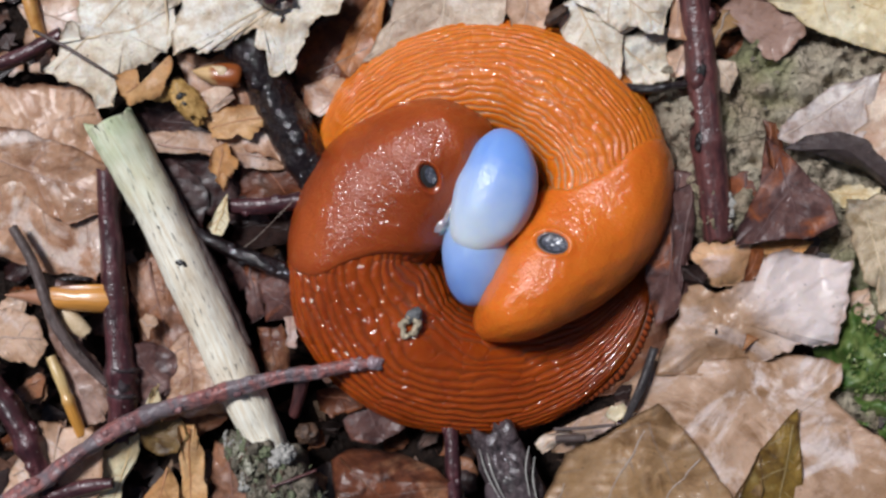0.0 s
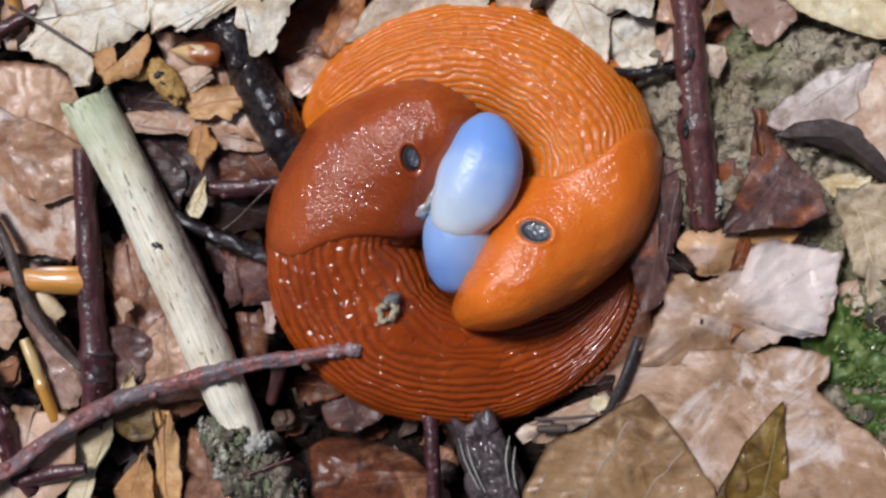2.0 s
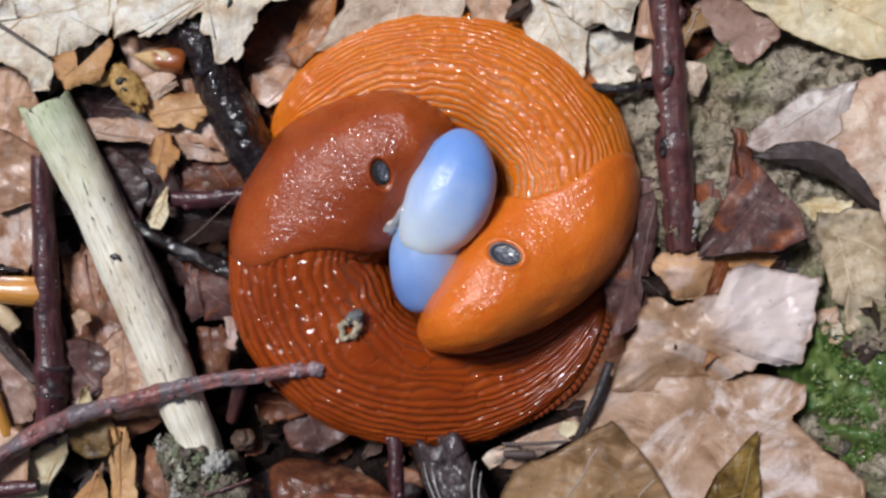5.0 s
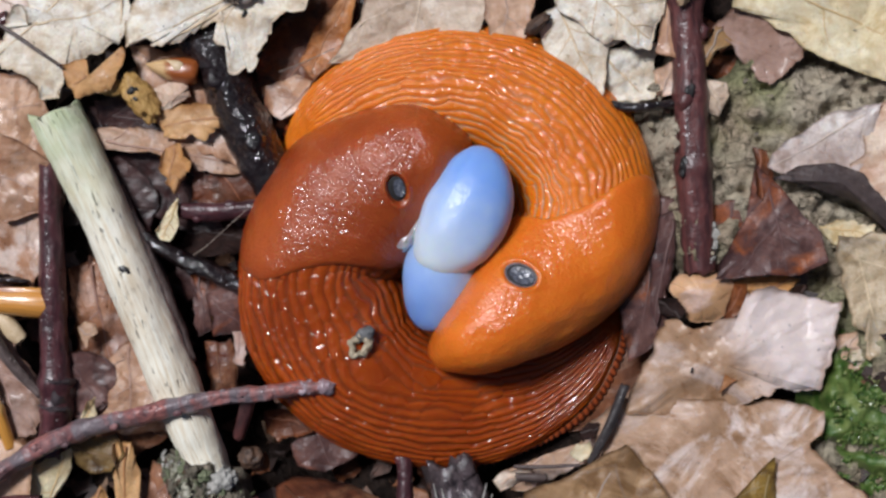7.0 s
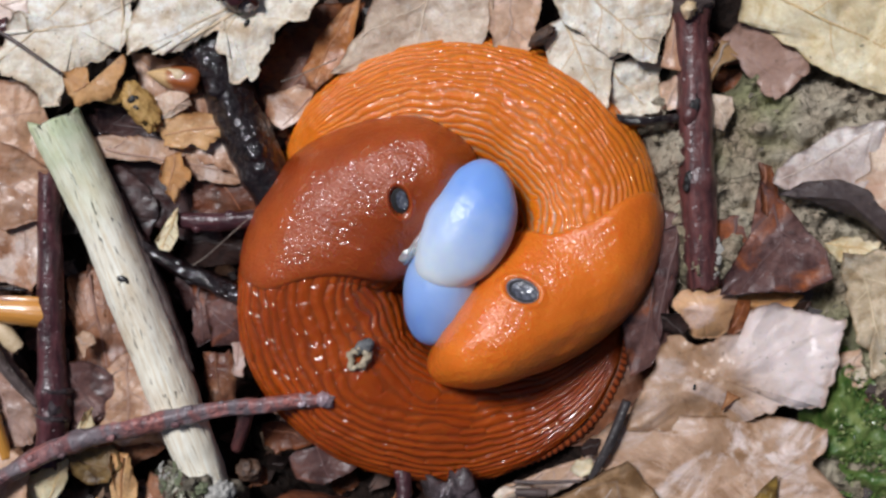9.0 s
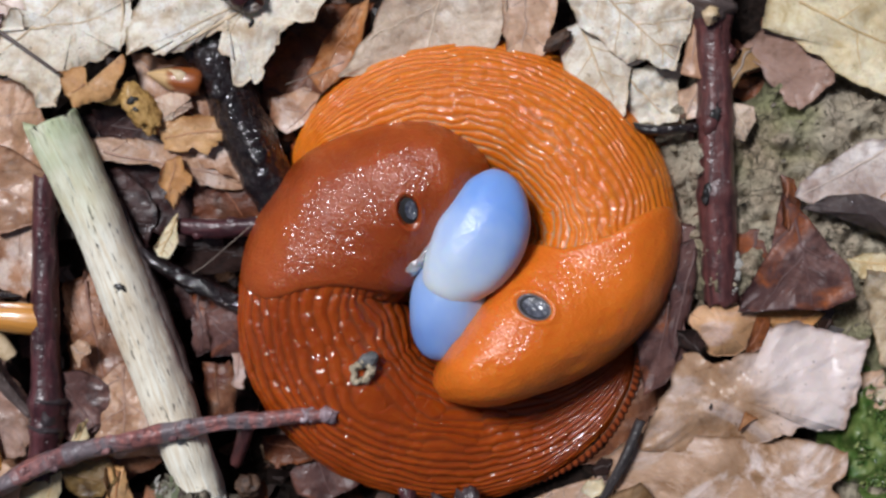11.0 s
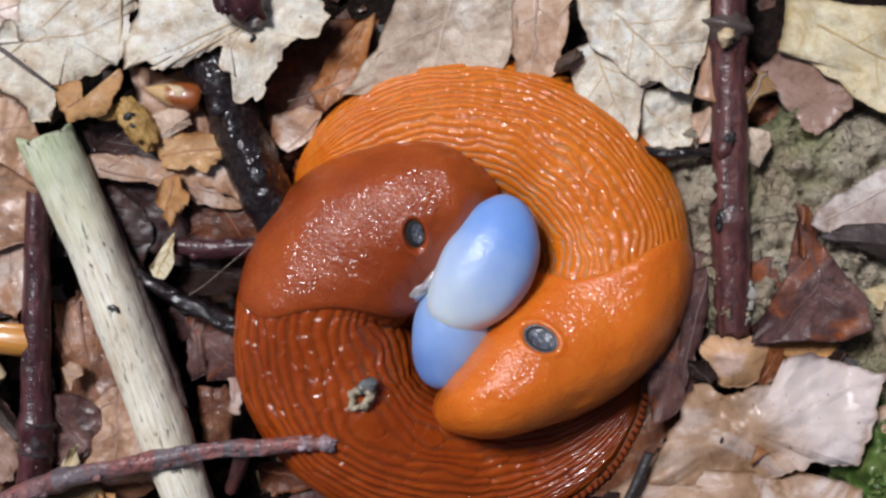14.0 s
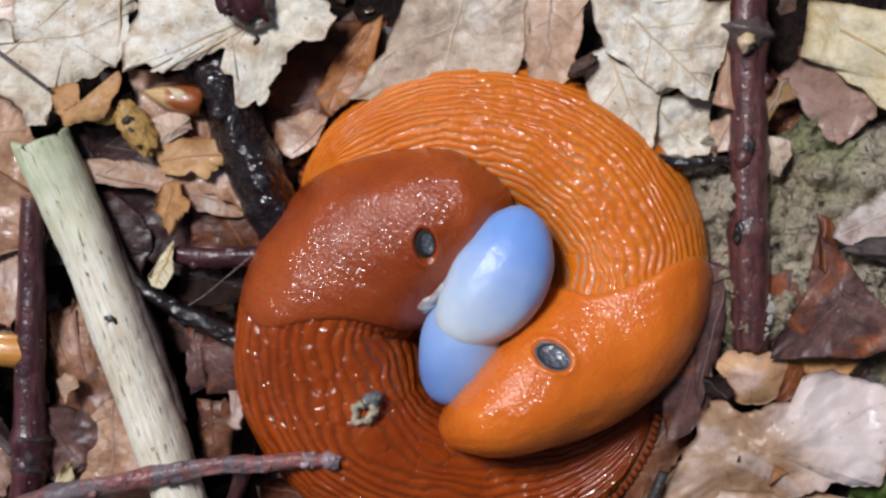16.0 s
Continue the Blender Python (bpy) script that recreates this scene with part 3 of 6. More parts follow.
def leaf(label, outline, h, material, rib, centre=None, jag=5.0, wrinkle=0.05, fold=0.0, dome=0.0, ribs=0.008, name="dead_leaf", seed=1, veins=0, lines=(), rib_size=0.026, mesh=(280, 20)):
    """A blade from its torn outline (u, v and optionally a height), the height h of its middle and the line of its midrib; veins: side veins a side."""
    pts = np.array([(*p, h)[:3] for p in outline], float)
    m, rings = mesh
    loop = np.vstack([pts, pts[:1]])
    run = np.r_[0, np.cumsum(np.linalg.norm(np.diff(loop[:, :2], axis=0), axis=1))]
    at = np.linspace(0, run[-1], m, endpoint=False)
    soft = np.stack([np.interp(at, run, loop[:, k]) for k in range(3)], 1)
    tang = np.roll(soft, -1, 0) - np.roll(soft, 1, 0)
    out = np.stack([tang[:, 1], -tang[:, 0]], 1) / (np.linalg.norm(tang[:, :2], axis=1)[:, None] + 1e-6)
    tear = fnoise(at / 30, at * 0 + seed * 3.7, seed, 5)
    tear *= step(0, 25, at) * step(run[-1], run[-1] - 25, at)
    soft[:, :2] += out * (jag * np.where(tear > 0, tear, tear * 1.6))[:, None]
    curl = 0.09 * fnoise(at / 55, at * 0, seed + 70, 3)
    c = np.array(centre if centre else (*pts[:, :2].mean(0), h), float)
    a, b = np.array(rib[0], float), np.array(rib[1], float)
    span = np.linalg.norm(b - a)
    along = (b - a) / span
    cross = np.array([-along[1], along[0]])

    def height(p, r, rim):
        s, t = (p - a) @ along / 100, (p - a) @ cross / 100
        crease = 1 - np.abs(fnoise(p[:, 0] / 120, p[:, 1] / 120, seed + 60, 2)) * 2
        lift = wrinkle * (fnoise(p[:, 0] / 80, p[:, 1] / 80, seed + 40, 4) + 0.25 * crease) + fold * (np.abs(t) - 0.5) + dome * (1 - r ** 2)
        q = (s - 0.85 * np.abs(t)) / 0.72
        lift = lift + ribs * (np.abs(q - np.floor(q) - 0.5) * 2 - 0.5) * (1 - 0.6 * r)
        return c[2] + (rim - c[2]) * r ** 1.6 + lift, s, t

    r = (np.arange(1, rings + 1) / rings) ** 0.9
    uv = np.vstack([c[None, :2], (c[:2] + r[:, None, None] * (soft[:, :2] - c[:2])[None]).reshape(-1, 2)])
    rr = np.r_[0, np.repeat(r, m)]
    z, s, t = height(uv, rr, np.r_[h, np.tile(soft[:, 2], rings)])
    z = z + np.r_[0, np.tile(curl, rings)] * rr ** 6
    top = np.array([plan(p[0], p[1], q) for p, q in zip(uv, z)])
    low = top - np.array([0, 0, 0.00022])
    n = len(top)
    fan = [[0, 1 + (k + 1) % m, 1 + k] for k in range(m)]
    ring = grid_faces(rings, m, True, 1).tolist()
    faces = fan + ring + [[n + i for i in reversed(f)] for f in fan + ring]
    e = 1 + (rings - 1) * m
    faces += [[e + (k + 1) % m, e + k, n + e + k, n + e + (k + 1) % m] for k in range(m)]
    st = np.stack([s, t], 1)
    ob = new(name, mesh_of(name, np.vstack([top, low]), [list(reversed(f)) for f in faces], material, True, np.r_[rr, rr], np.vstack([st, st])))
    ang = np.arctan2(*(soft[:, :2] - c[:2]).T[::-1])
    far = np.linalg.norm(soft[:, :2] - c[:2], axis=1)
    order = np.argsort(ang)
    ang, far, rim = ang[order], far[order], soft[order, 2]

    def line(kind, start, end, thick, bend=0.0, host=None):
        """A raised vein on the blade, from start to end, as far as the blade reaches."""
        k = np.linspace(0, 1, 34)[:, None]
        p = start + (end - start) * k + bend * (k * (1 - k)) * np.array([-(end - start)[1], (end - start)[0]]) + 2.5 * np.stack([fnoise(k[:, 0] * 5, k[:, 0] * 0, seed, 2), fnoise(k[:, 0] * 5, k[:, 0] * 0, seed + 1, 2)], 1)
        d = p - c[:2]
        w = np.arctan2(d[:, 1], d[:, 0])
        rad = np.linalg.norm(d, axis=1) / np.interp(w, ang, far, period=2 * np.pi)
        ok = rad < 0.96
        best, cur = (0, 0), 0
        for i in range(len(ok) + 1):
            if i == len(ok) or not ok[i]:
                if i - cur > best[1] - best[0]:
                    best = (cur, i)
                cur = i + 1
        i, j = best
        if j - i < 6:
            return
        z = height(p, np.clip(rad, 0, 1), np.interp(w, ang, rim, period=2 * np.pi))[0]
        x = np.array([plan(q[0], q[1], y) for q, y in zip(p[i:j], z[i:j])]) * 100
        tg = np.gradient(x, axis=0)
        tg /= np.linalg.norm(tg, axis=1)[:, None]
        sd = np.cross(tg, [0, 0, 1.0])
        f = thick * np.linspace(1, 0.45, j - i)[:, None, None]
        wa = np.linspace(0, 2 * np.pi, 7, endpoint=False)[None, :, None]
        v = x[:, None] + f * (np.cos(wa) * sd[:, None] + (np.sin(wa) * 0.5 - 0.1) * np.array([0, 0, 1.0]))
        return part(kind, mesh_of(kind, v.reshape(-1, 3) * 0.01, grid_faces(j - i, 7, True)[:, ::-1], VEIN[material.name]), host or ob)

    main = line("midrib", a, b, rib_size)
    for k in range(veins):
        for sign in (-1, 1):
            root = a + along * span * (k + 0.6 + 0.12 * sign) / (veins + 0.3)
            line("side_vein", root, root + along * span * 0.42 + sign * cross * span * 0.5, 0.015, 0.12 * sign, main)
    # lines: further veins, and on one leaf a strip in place of a crack
    for k, (p, q, thick, bend) in enumerate(lines):
        line("side_vein", np.array(p, float), np.array(q, float), thick, bend, main)
    return tagged(ob, label, "leaf", "fallen leaves")


def stem(name, label, points, material, sides=20, rough=0.06, knots=(), seed=1, ragged=0.25, category="twig", group="fallen twigs", flat=1.0, along=90, bumps=0):
    """A round stem through (u, v, h, radius), with swollen knots at given shares of its length and broken ends."""
    p = spline(points, along)
    xyz = np.array([plan(*q[:3]) for q in p]) * 100
    run = np.r_[0, np.cumsum(np.linalg.norm(np.diff(xyz, axis=0), axis=1))]
    tang = np.gradient(xyz, axis=0)
    tang /= np.linalg.norm(tang, axis=1)[:, None]
    side = np.cross(tang, [0, 0, 1.0])
    side /= np.linalg.norm(side, axis=1)[:, None]
    up = np.cross(side, tang)
    a = np.linspace(0, 2 * np.pi, sides, endpoint=False)
    rad = p[:, 3].copy()
    for at, swell, wide in knots:
        rad *= 1 + swell * np.exp(-((run - at * run[-1]) / wide) ** 2)
    R = rad[:, None] * (1 + rough * fnoise(run[:, None] * 2.2, np.cos(a)[None] * 1.4 + np.sin(a)[None] * 1.1 + seed, seed, 3)
                        + rough * 0.8 * vnoise(run[:, None] * 0.6, a[None] * 1.9, seed + 5))
    shift = ragged * rad[:, None] * vnoise(a * 3.0, a * 0 + seed, seed)[None] * (np.arange(along)[:, None] < 1)
    shift = shift + ragged * rad[:, None] * vnoise(a * 3.0, a * 0 + seed + 9, seed)[None] * (np.arange(along)[:, None] > along - 2)
    v = xyz[:, None] + R[..., None] * (np.cos(a)[None, :, None] * side[:, None] + flat * np.sin(a)[None, :, None] * up[:, None]) + shift[..., None] * tang[:, None]
    uv = np.stack([np.broadcast_to(run[:, None], R.shape), np.broadcast_to(a[None], R.shape) * rad.mean()], -1).reshape(-1, 2)
    v = v.reshape(-1, 3)
    f = grid_faces(along, sides, True).tolist()
    ends = []
    for row, sign in ((0, -1), (along - 1, 1)):
        ring = list(range(row * sides, row * sides + sides))
        base = len(v)
        inner = v[ring] * 0.45 + xyz[row] * 0.55 - sign * tang[row] * rad[row] * 0.18
        v = np.vstack([v, inner, (xyz[row] - sign * tang[row] * rad[row] * 0.22)[None]])
        uv = np.vstack([uv, uv[ring], uv[ring[:1]]])
        for k in range(sides):
            q = [ring[k], ring[(k + 1) % sides], base + (k + 1) % sides, base + k]
            w = [base + k, base + (k + 1) % sides, base + sides]
            ends += [q[::-1], w[::-1]] if sign < 0 else [q, w]
    faces = [g[::-1] for g in f + ends]
    ob = new(name, mesh_of(name, v * 0.01, faces, material, True, uv=uv))
    for k in range(bumps):
        i = int((0.06 + 0.88 * (k + hashed(k, 1, seed)) / bumps) * (along - 1))
        w = 0.35 + 2.4 * hashed(k, 2, seed)
        q = lump("knot", material, (0, 0, 0), (rad[i] * 0.55, rad[i] * 0.42, rad[i] * 0.3), 0, k + seed, 0.3, 2.0, rows=10, cols=14)
        q.transform(Matrix.Translation(-plan(0, 0, 0)))
        q.uv_layers.new(name="grain").data.foreach_set("uv", np.tile([9 * hashed(k, 4, seed), 9 * hashed(k, 6, seed)], len(q.loops)))
        spot = xyz[i] + R[i].mean() * 0.92 * (np.cos(w) * side[i] + flat * np.sin(w) * up[i])
        q.transform(Matrix.Translation(Vector(spot) * 0.01) @ Matrix.Rotation(math.atan2(tang[i][1], tang[i][0]), 4, "Z"))
        part("knot", q, ob)
    return tagged(ob, label, category, group)


def lump(name, material, centre, size, turn=0.0, seed=1, rough=0.12, freq=1.4, shape=None, tilt=0.0, rows=26, cols=36, values=None):
    """A rounded lump: an ellipsoid of half-axes size (cm) at (u, v, h), its long axis turned in the plan, bent by shape(unit points)."""
    th = np.linspace(0, np.pi, rows)[:, None]
    ph = np.linspace(0, 2 * np.pi, cols, endpoint=False)[None]
    n = np.stack([np.cos(th) + 0 * ph, np.sin(th) * np.cos(ph), np.sin(th) * np.sin(ph)], -1)
    g = 1 + rough * (vnoise(n[..., 0] * freq + seed * 3.1, n[..., 1] * freq + n[..., 2] * freq * 1.3, seed) + 0.4 * vnoise(n[..., 0] * freq * 3 + seed, n[..., 1] * freq * 3 - n[..., 2] * freq * 3, seed + 2))
    q = n * g[..., None]
    if shape:
        q = shape(q)
    q = q * np.array(size)
    q = q.reshape(-1, 3)
    m = Matrix.Rotation(radians(turn), 3, "Z") @ Matrix.Rotation(radians(tilt), 3, "Y")
    q = q @ np.array(m).T * 0.01 + np.array(plan(*centre))
    return mesh_of(name, q, grid_faces(rows, cols, True), material)


# ---- the slugs ----
class Body:
    """The soft body along its back's line (u, v, half-width, height, base height), tail first."""

    def __init__(self, rows, tail=1.2, head=0.75):
        p = spline(rows, 600)
        self.xy = np.array([plan(q[0], q[1], -0.6) for q in p])[:, :2] * 100
        d = np.gradient(self.xy, axis=0)
        self.tan = d / np.linalg.norm(d, axis=1)[:, None]
        self.nor = np.stack([-self.tan[:, 1], self.tan[:, 0]], 1)
        self.run = np.r_[0, np.cumsum(np.linalg.norm(np.diff(self.xy, axis=0), axis=1))]
        self.length = self.run[-1]
        q = np.clip((self.length - self.run) / head, 0, 1)
        e = np.clip(self.run / tail, 0, 1)
        cap = np.sqrt(np.clip(1 - (1 - q) ** 2, 0, 1)) * np.sqrt(np.clip(1 - (1 - e) ** 1.6, 0, 1))
        self.w, self.h, self.z = 1.03 * p[:, 2] * cap + 0.004, p[:, 3] * (0.25 + 0.75 * cap) * np.sqrt(cap) + 0.004, p[:, 4] - 0.5

    def at(self, s, phi, out=0.0):
        """Points (cm) at s centimetres from the tail and angle phi round the section (0 one side, pi/2 the back, pi the other)."""
        s, phi, out = np.broadcast_arrays(np.asarray(s, float), np.asarray(phi, float), np.asarray(out, float))
        g = lambda a: np.interp(s, self.run, a)
        w, h, z = g(self.w), g(self.h), g(self.z)
        c, k = np.cos(phi), np.sin(phi)
        low = k < 0
        side = np.sign(c) * np.abs(c) ** np.where(low, 0.6, 0.9) * (w + out)
        rise = np.where(low, k * 0.16, np.abs(k) ** 0.92 * (h + out))
        return np.stack([g(self.xy[:, 0]) + side * g(self.nor[:, 0]), g(self.xy[:, 1]) + side * g(self.nor[:, 1]), z + rise], -1)

    def under(self, x, y):
        """Where on the body (s, phi) points of the plan (cm) lie, seen from above."""
        p = np.stack([np.asarray(x, float), np.asarray(y, float)], -1)
        far = np.linalg.norm(p[..., None, :] - self.xy, axis=-1)
        k = np.argmin(far, -1)
        d = p - self.xy[k]
        off = (d * self.nor[k]).sum(-1) / self.w[k]
        return self.run[k] + (d * self.tan[k]).sum(-1), np.arccos(np.clip(np.sign(off) * np.abs(off) ** (1 / 0.9), -1, 1))


def ridged(body, material, lanes, amount, bare, seed, wild, notch=0.5, rows=680, cols=350):
    """The body's skin: staggered lengthwise tubercles, fading out beyond bare (the share of the length where the mantle starts)."""
    s = np.linspace(0, body.length, rows)[:, None]
    up = np.linspace(0, np.pi, cols - 30, endpoint=False)
    phi = np.r_[up, np.linspace(np.pi, 2 * np.pi, 30, endpoint=False)][None]
    level = np.where(phi < np.pi, 0.4 * phi / np.pi + 0.3 * (1 - np.cos(phi)), phi / np.pi)
    lane = level * lanes + 0.8 * fnoise(s * 0.4, level * 4, seed, 2) + wild * fnoise(s * 1.9, level * 8, seed + 4, 2)
    k = np.floor(lane)
    fv = lane - k
    size = 0.5 + 0.8 * hashed(k, 3, seed)
    a = s / size + 17 * hashed(k, 7, seed) + 0.35 * vnoise(s * 2, phi * 4, seed + 8)
    j = np.floor(a)
    fu = a - j
    end = np.abs(2 * fu - 1)
    lean = (hashed(k, j, seed + 1) - 0.5) * 0.7 * (2 * fu - 1)
    wide = 1.0 - notch * end ** 9 - 0.15 * hashed(k, j, seed + 2)
    prof = np.clip(1 - (np.abs(2 * fv - 1 + lean) / wide) ** 1.7, 0, 1)
    prof = prof * (0.8 + 0.2 * vnoise(s * 4.6 + 31 * hashed(k, 5, seed), k * 0.37, seed + 3))
    fade = step(bare + 0.1, bare + 0.04, s / body.length) * np.where(np.sin(phi) > -0.05, 1, 0.2) * step(0.0, 0.5, s) * (1.3 - 0.5 * step(0.1, 0.6, np.where(phi < np.pi, level, 1)))
    small = 0.1 * fnoise(s * 6, phi * 9, seed + 12, 2) + 0.07 * vnoise(s * 11, phi * 15, seed + 16)
    out = amount * fade * (prof * 1.5 - 0.75 + small) * np.clip(np.interp(s, body.run, body.w) / 0.8, 0.3, 1)
    v = body.at(s, phi, out)
    v = v.reshape(-1, 3) * 0.01
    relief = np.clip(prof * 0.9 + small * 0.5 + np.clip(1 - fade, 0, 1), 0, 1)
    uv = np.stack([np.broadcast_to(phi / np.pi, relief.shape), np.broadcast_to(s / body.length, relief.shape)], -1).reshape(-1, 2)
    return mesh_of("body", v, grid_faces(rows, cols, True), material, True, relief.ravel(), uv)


def pore_gap(v, pore):
    """How far points lie from the middle of the pore (x, y, half-axes, turn in the plan), in shares of its radius."""
    x, y, a, b, turn = pore
    c, k = math.cos(radians(turn)), math.sin(radians(turn))
    dx, dy = v[..., 0] - x, v[..., 1] - y
    return np.hypot((dx * c + dy * k) / a, (dy * c - dx * k) / b)


def shield(body, material, start, bulge, skew, pore, seed, rows=240, cols=170, thick=0.075):
    """The mantle over the front: from a rounded rear rim at start (share of length) to the head, with a dimple at the pore."""
    phi = np.linspace(0.02 * np.pi, 0.98 * np.pi, cols)[None]
    q = np.linspace(0, 1, rows)[:, None] ** 1.25
    rim = start * body.length - bulge * np.sin(phi) ** 0.8 - skew * np.cos(phi) + 0.04 * vnoise(phi * 2.5, phi * 0, seed)
    s = rim + (body.length - 0.004 - rim) * q
    d = s - rim
    out = thick * np.sqrt(np.clip(1 - (1 - np.clip(d / 0.16, 0, 1)) ** 2, 0, 1)) - 0.03 * (d < 0.01)
    out = out * np.clip(np.sin(phi) / 0.12, 0, 1) ** 0.5 - 0.02 * (np.sin(phi) < 0.08)
    out = out + 0.012 * fnoise(s * 3, phi * 3.5, seed, 3) * np.clip(d / 0.3, 0, 1) + 0.03 * fnoise(s * 0.8, phi * 1.1, seed + 2, 2) * np.clip(d / 0.5, 0, 1)
    gap = pore_gap(body.at(s, phi), pore)
    out = out - 0.13 * np.exp(-gap ** 6) + 0.02 * np.exp(-((gap - 1.25) / 0.25) ** 2)
    v = body.at(s, phi, out)
    return mesh_of("mantle", v.reshape(-1, 3) * 0.01, grid_faces(rows, cols), material, True, np.exp(-(gap / 0.9) ** 8).ravel())


def pore_parts(body, pore, parent, thick, pale):
    """The breathing pore: a near-black disc for the shade of its pit, a wet grey lining in it and, where it gapes, a
    pale lip round it.
    """
    x, y, a, b, turn = pore
    ring = np.linspace(0, 2 * np.pi, 40, endpoint=False)[None]

    def disc(name, material, label, r, rise, shift=(0.0, 0.0), narrow=1.0):
        c, k = math.cos(radians(turn)), math.sin(radians(turn))
        p, q = r * np.cos(ring) * a + shift[0], r * np.sin(ring) * b * narrow + shift[1]
        s, phi = body.under(x + p * c - q * k, y + p * k + q * c)
        v = body.at(s, phi, thick + rise + 0 * ring)
        part(name, mesh_of(name, v.reshape(-1, 3) * 0.01, grid_faces(len(r), 40, True), material), parent, label)

    # black disc over the shallow dimple, in place of a deep shaded opening
    r = np.linspace(0.02, 1.1, 10)[:, None]
    disc("pore_opening", PORE_DARK, "dark opening of the breathing pore", r, -0.06 + 0.01 * r)
    r = np.linspace(0.03, 0.8 if pale else 0.66, 10)[:, None]
    swell = 0.035 * (r / r.max()) ** 2 + 0.012 * vnoise(np.cos(ring) * r * 5, np.sin(ring) * r * 3, 4)
    disc("pneumostome", PORE, "grey wet lining of the breathing pore", r, -0.05 + swell, (0.02, 0.0) if pale else (0.05 * a, -0.28 * b), 0.92)
    if pale:
        r = np.linspace(0.9, 1.08, 8)[:, None]
        disc("pore_rim", PORE_RIM, "pale swollen rim of the breathing pore", r, -0.04 + 0.025 * np.sin((r - 0.9) / 0.18 * np.pi))


def fringe(body, parent, side, seed, wide=0.07):
    """The striped edge of the foot, one pleat after another."""
    rows = 420
    s = np.linspace(0.15, body.length * 0.7, rows)[:, None]
    a = np.linspace(-0.5 * np.pi, 0.5 * np.pi, 9)[None]
    pleat = 0.5 + 0.5 * np.cos(s * 2 * np.pi / 0.095 + 1.6 * vnoise(s * 3, s * 0, seed))
    g = lambda q: np.interp(s, body.run, q)
    wide = 0.03 + (wide - 0.03) * step(2.7, 1.5, s)
    lat = side * (g(body.w) - 0.01 + (wide + 0.03 * pleat) * np.cos(a))
    z = g(body.z) + 3 * wide - 0.16 + 0.1 * np.sin(a)
    v = np.stack([g(body.xy[:, 0]) + lat * g(body.nor[:, 0]), g(body.xy[:, 1]) + lat * g(body.nor[:, 1]), z + 0 * lat], -1)
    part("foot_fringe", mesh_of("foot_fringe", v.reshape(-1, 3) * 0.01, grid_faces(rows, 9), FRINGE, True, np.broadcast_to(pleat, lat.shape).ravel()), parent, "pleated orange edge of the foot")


def slug(label, rows, skin, cover, lanes, tall, start, bulge, skew, pore, pale, seed, wild, head=0.75):
    root = tagged(new("slug"), label, "slug", "mating slugs")
    body = Body(rows, head=head)
    thick = 0.075
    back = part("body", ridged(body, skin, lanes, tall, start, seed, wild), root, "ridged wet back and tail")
    cape = part("mantle", shield(body, cover, start, bulge, skew, pore, seed, thick=thick), root, "smooth finely granular mantle")
    pore_parts(body, pore, cape, thick, pale)
    fringe(body, back, 1, seed, 0.115 if seed == 2 else 0.07)
    fringe(body, back, -1, seed + 1)
    return root, body


def near(body, u, v):
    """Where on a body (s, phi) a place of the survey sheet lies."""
    p = plan(u, v, 0.5) * 100
    return body.under(p.x, p.y)


# tail, back, mantle, head; u, v, half-width, height, base
ROWS_A = [(1146, 474, 0.24, 0.42, -0.52), (1116, 541, 0.42, 0.46, -0.6), (1050, 608, 0.7, 0.46, -0.62), (950, 653, 1.0, 0.62, -0.56),
          (830, 663, 1.12, 1.02, -0.5), (728, 622, 1.32, 1.3, -0.48), (662, 540, 1.45, 1.35, -0.45), (640, 445, 1.3, 1.45, -0.4),
          (692, 352, 1.38, 1.5, -0.3), (772, 282, 1.06, 1.4, -0.1), (875, 232, 0.45, 0.95, 0.2)]
ROWS_B = [(572, 330, 0.3, 0.55, -0.5), (600, 255, 0.5, 0.8, -0.5), (664, 191, 0.8, 1.0, -0.52), (747, 150, 1.0, 1.1, -0.52),
          (850, 135, 1.06, 1.2, -0.5), (966, 163, 1.14, 1.3, -0.5), (1048, 245, 1.18, 1.35, -0.45), (1068, 350, 1.17, 1.45, -0.4),
          (1015, 438, 1.05, 1.5, -0.15), (940, 510, 0.78, 1.35, 0.2), (848, 588, 0.32, 0.9, 0.35)]
draft_a, draft_b = Body(ROWS_A), Body(ROWS_B)
pa, pb = [tuple(plan(u, v, 0.9) * 100)[:2] for u, v in ((757, 312), (979, 432))]
slug_a, body_a = slug("dark rust-brown slug curled round its mate on leaf litter", ROWS_A, SKIN_A, MANTLE_A, 20, 0.025, 0.715 + 0.64 / draft_a.length, 1.1, 0.6, (*pa, 0.215, 0.15, 108), False, 2, 0.34)
slug_b, body_b = slug("bright orange slug curled round its mate on leaf litter", ROWS_B, SKIN_B, MANTLE_B, 24, 0.018, 0.685 + 0.37 / draft_b.length, 0.79, 0.68, (*pb, 0.25, 0.17, -12), True, 5, 0.5)


def kidney(q):
    q = q.copy()
    q[..., 1] += 0.16 * (q[..., 0] ** 2 - 0.4)
    return q


part("spermatophore_mass", lump("spermatophore_mass", PEARL_A, (870, 344, 0.5), (1.12, 0.71, 0.58), 70, 3, 0.05, 1.0, kidney, rows=48, cols=64), slug_a, "milky blue jelly mass between the slugs")
part("spermatophore_mass", lump("spermatophore_mass", PEARL_B, (843, 446, 0.2), (0.94, 0.6, 0.52), 84, 6, 0.04, 1.0, rows=48, cols=64), slug_b, "deeper blue jelly mass below the other")


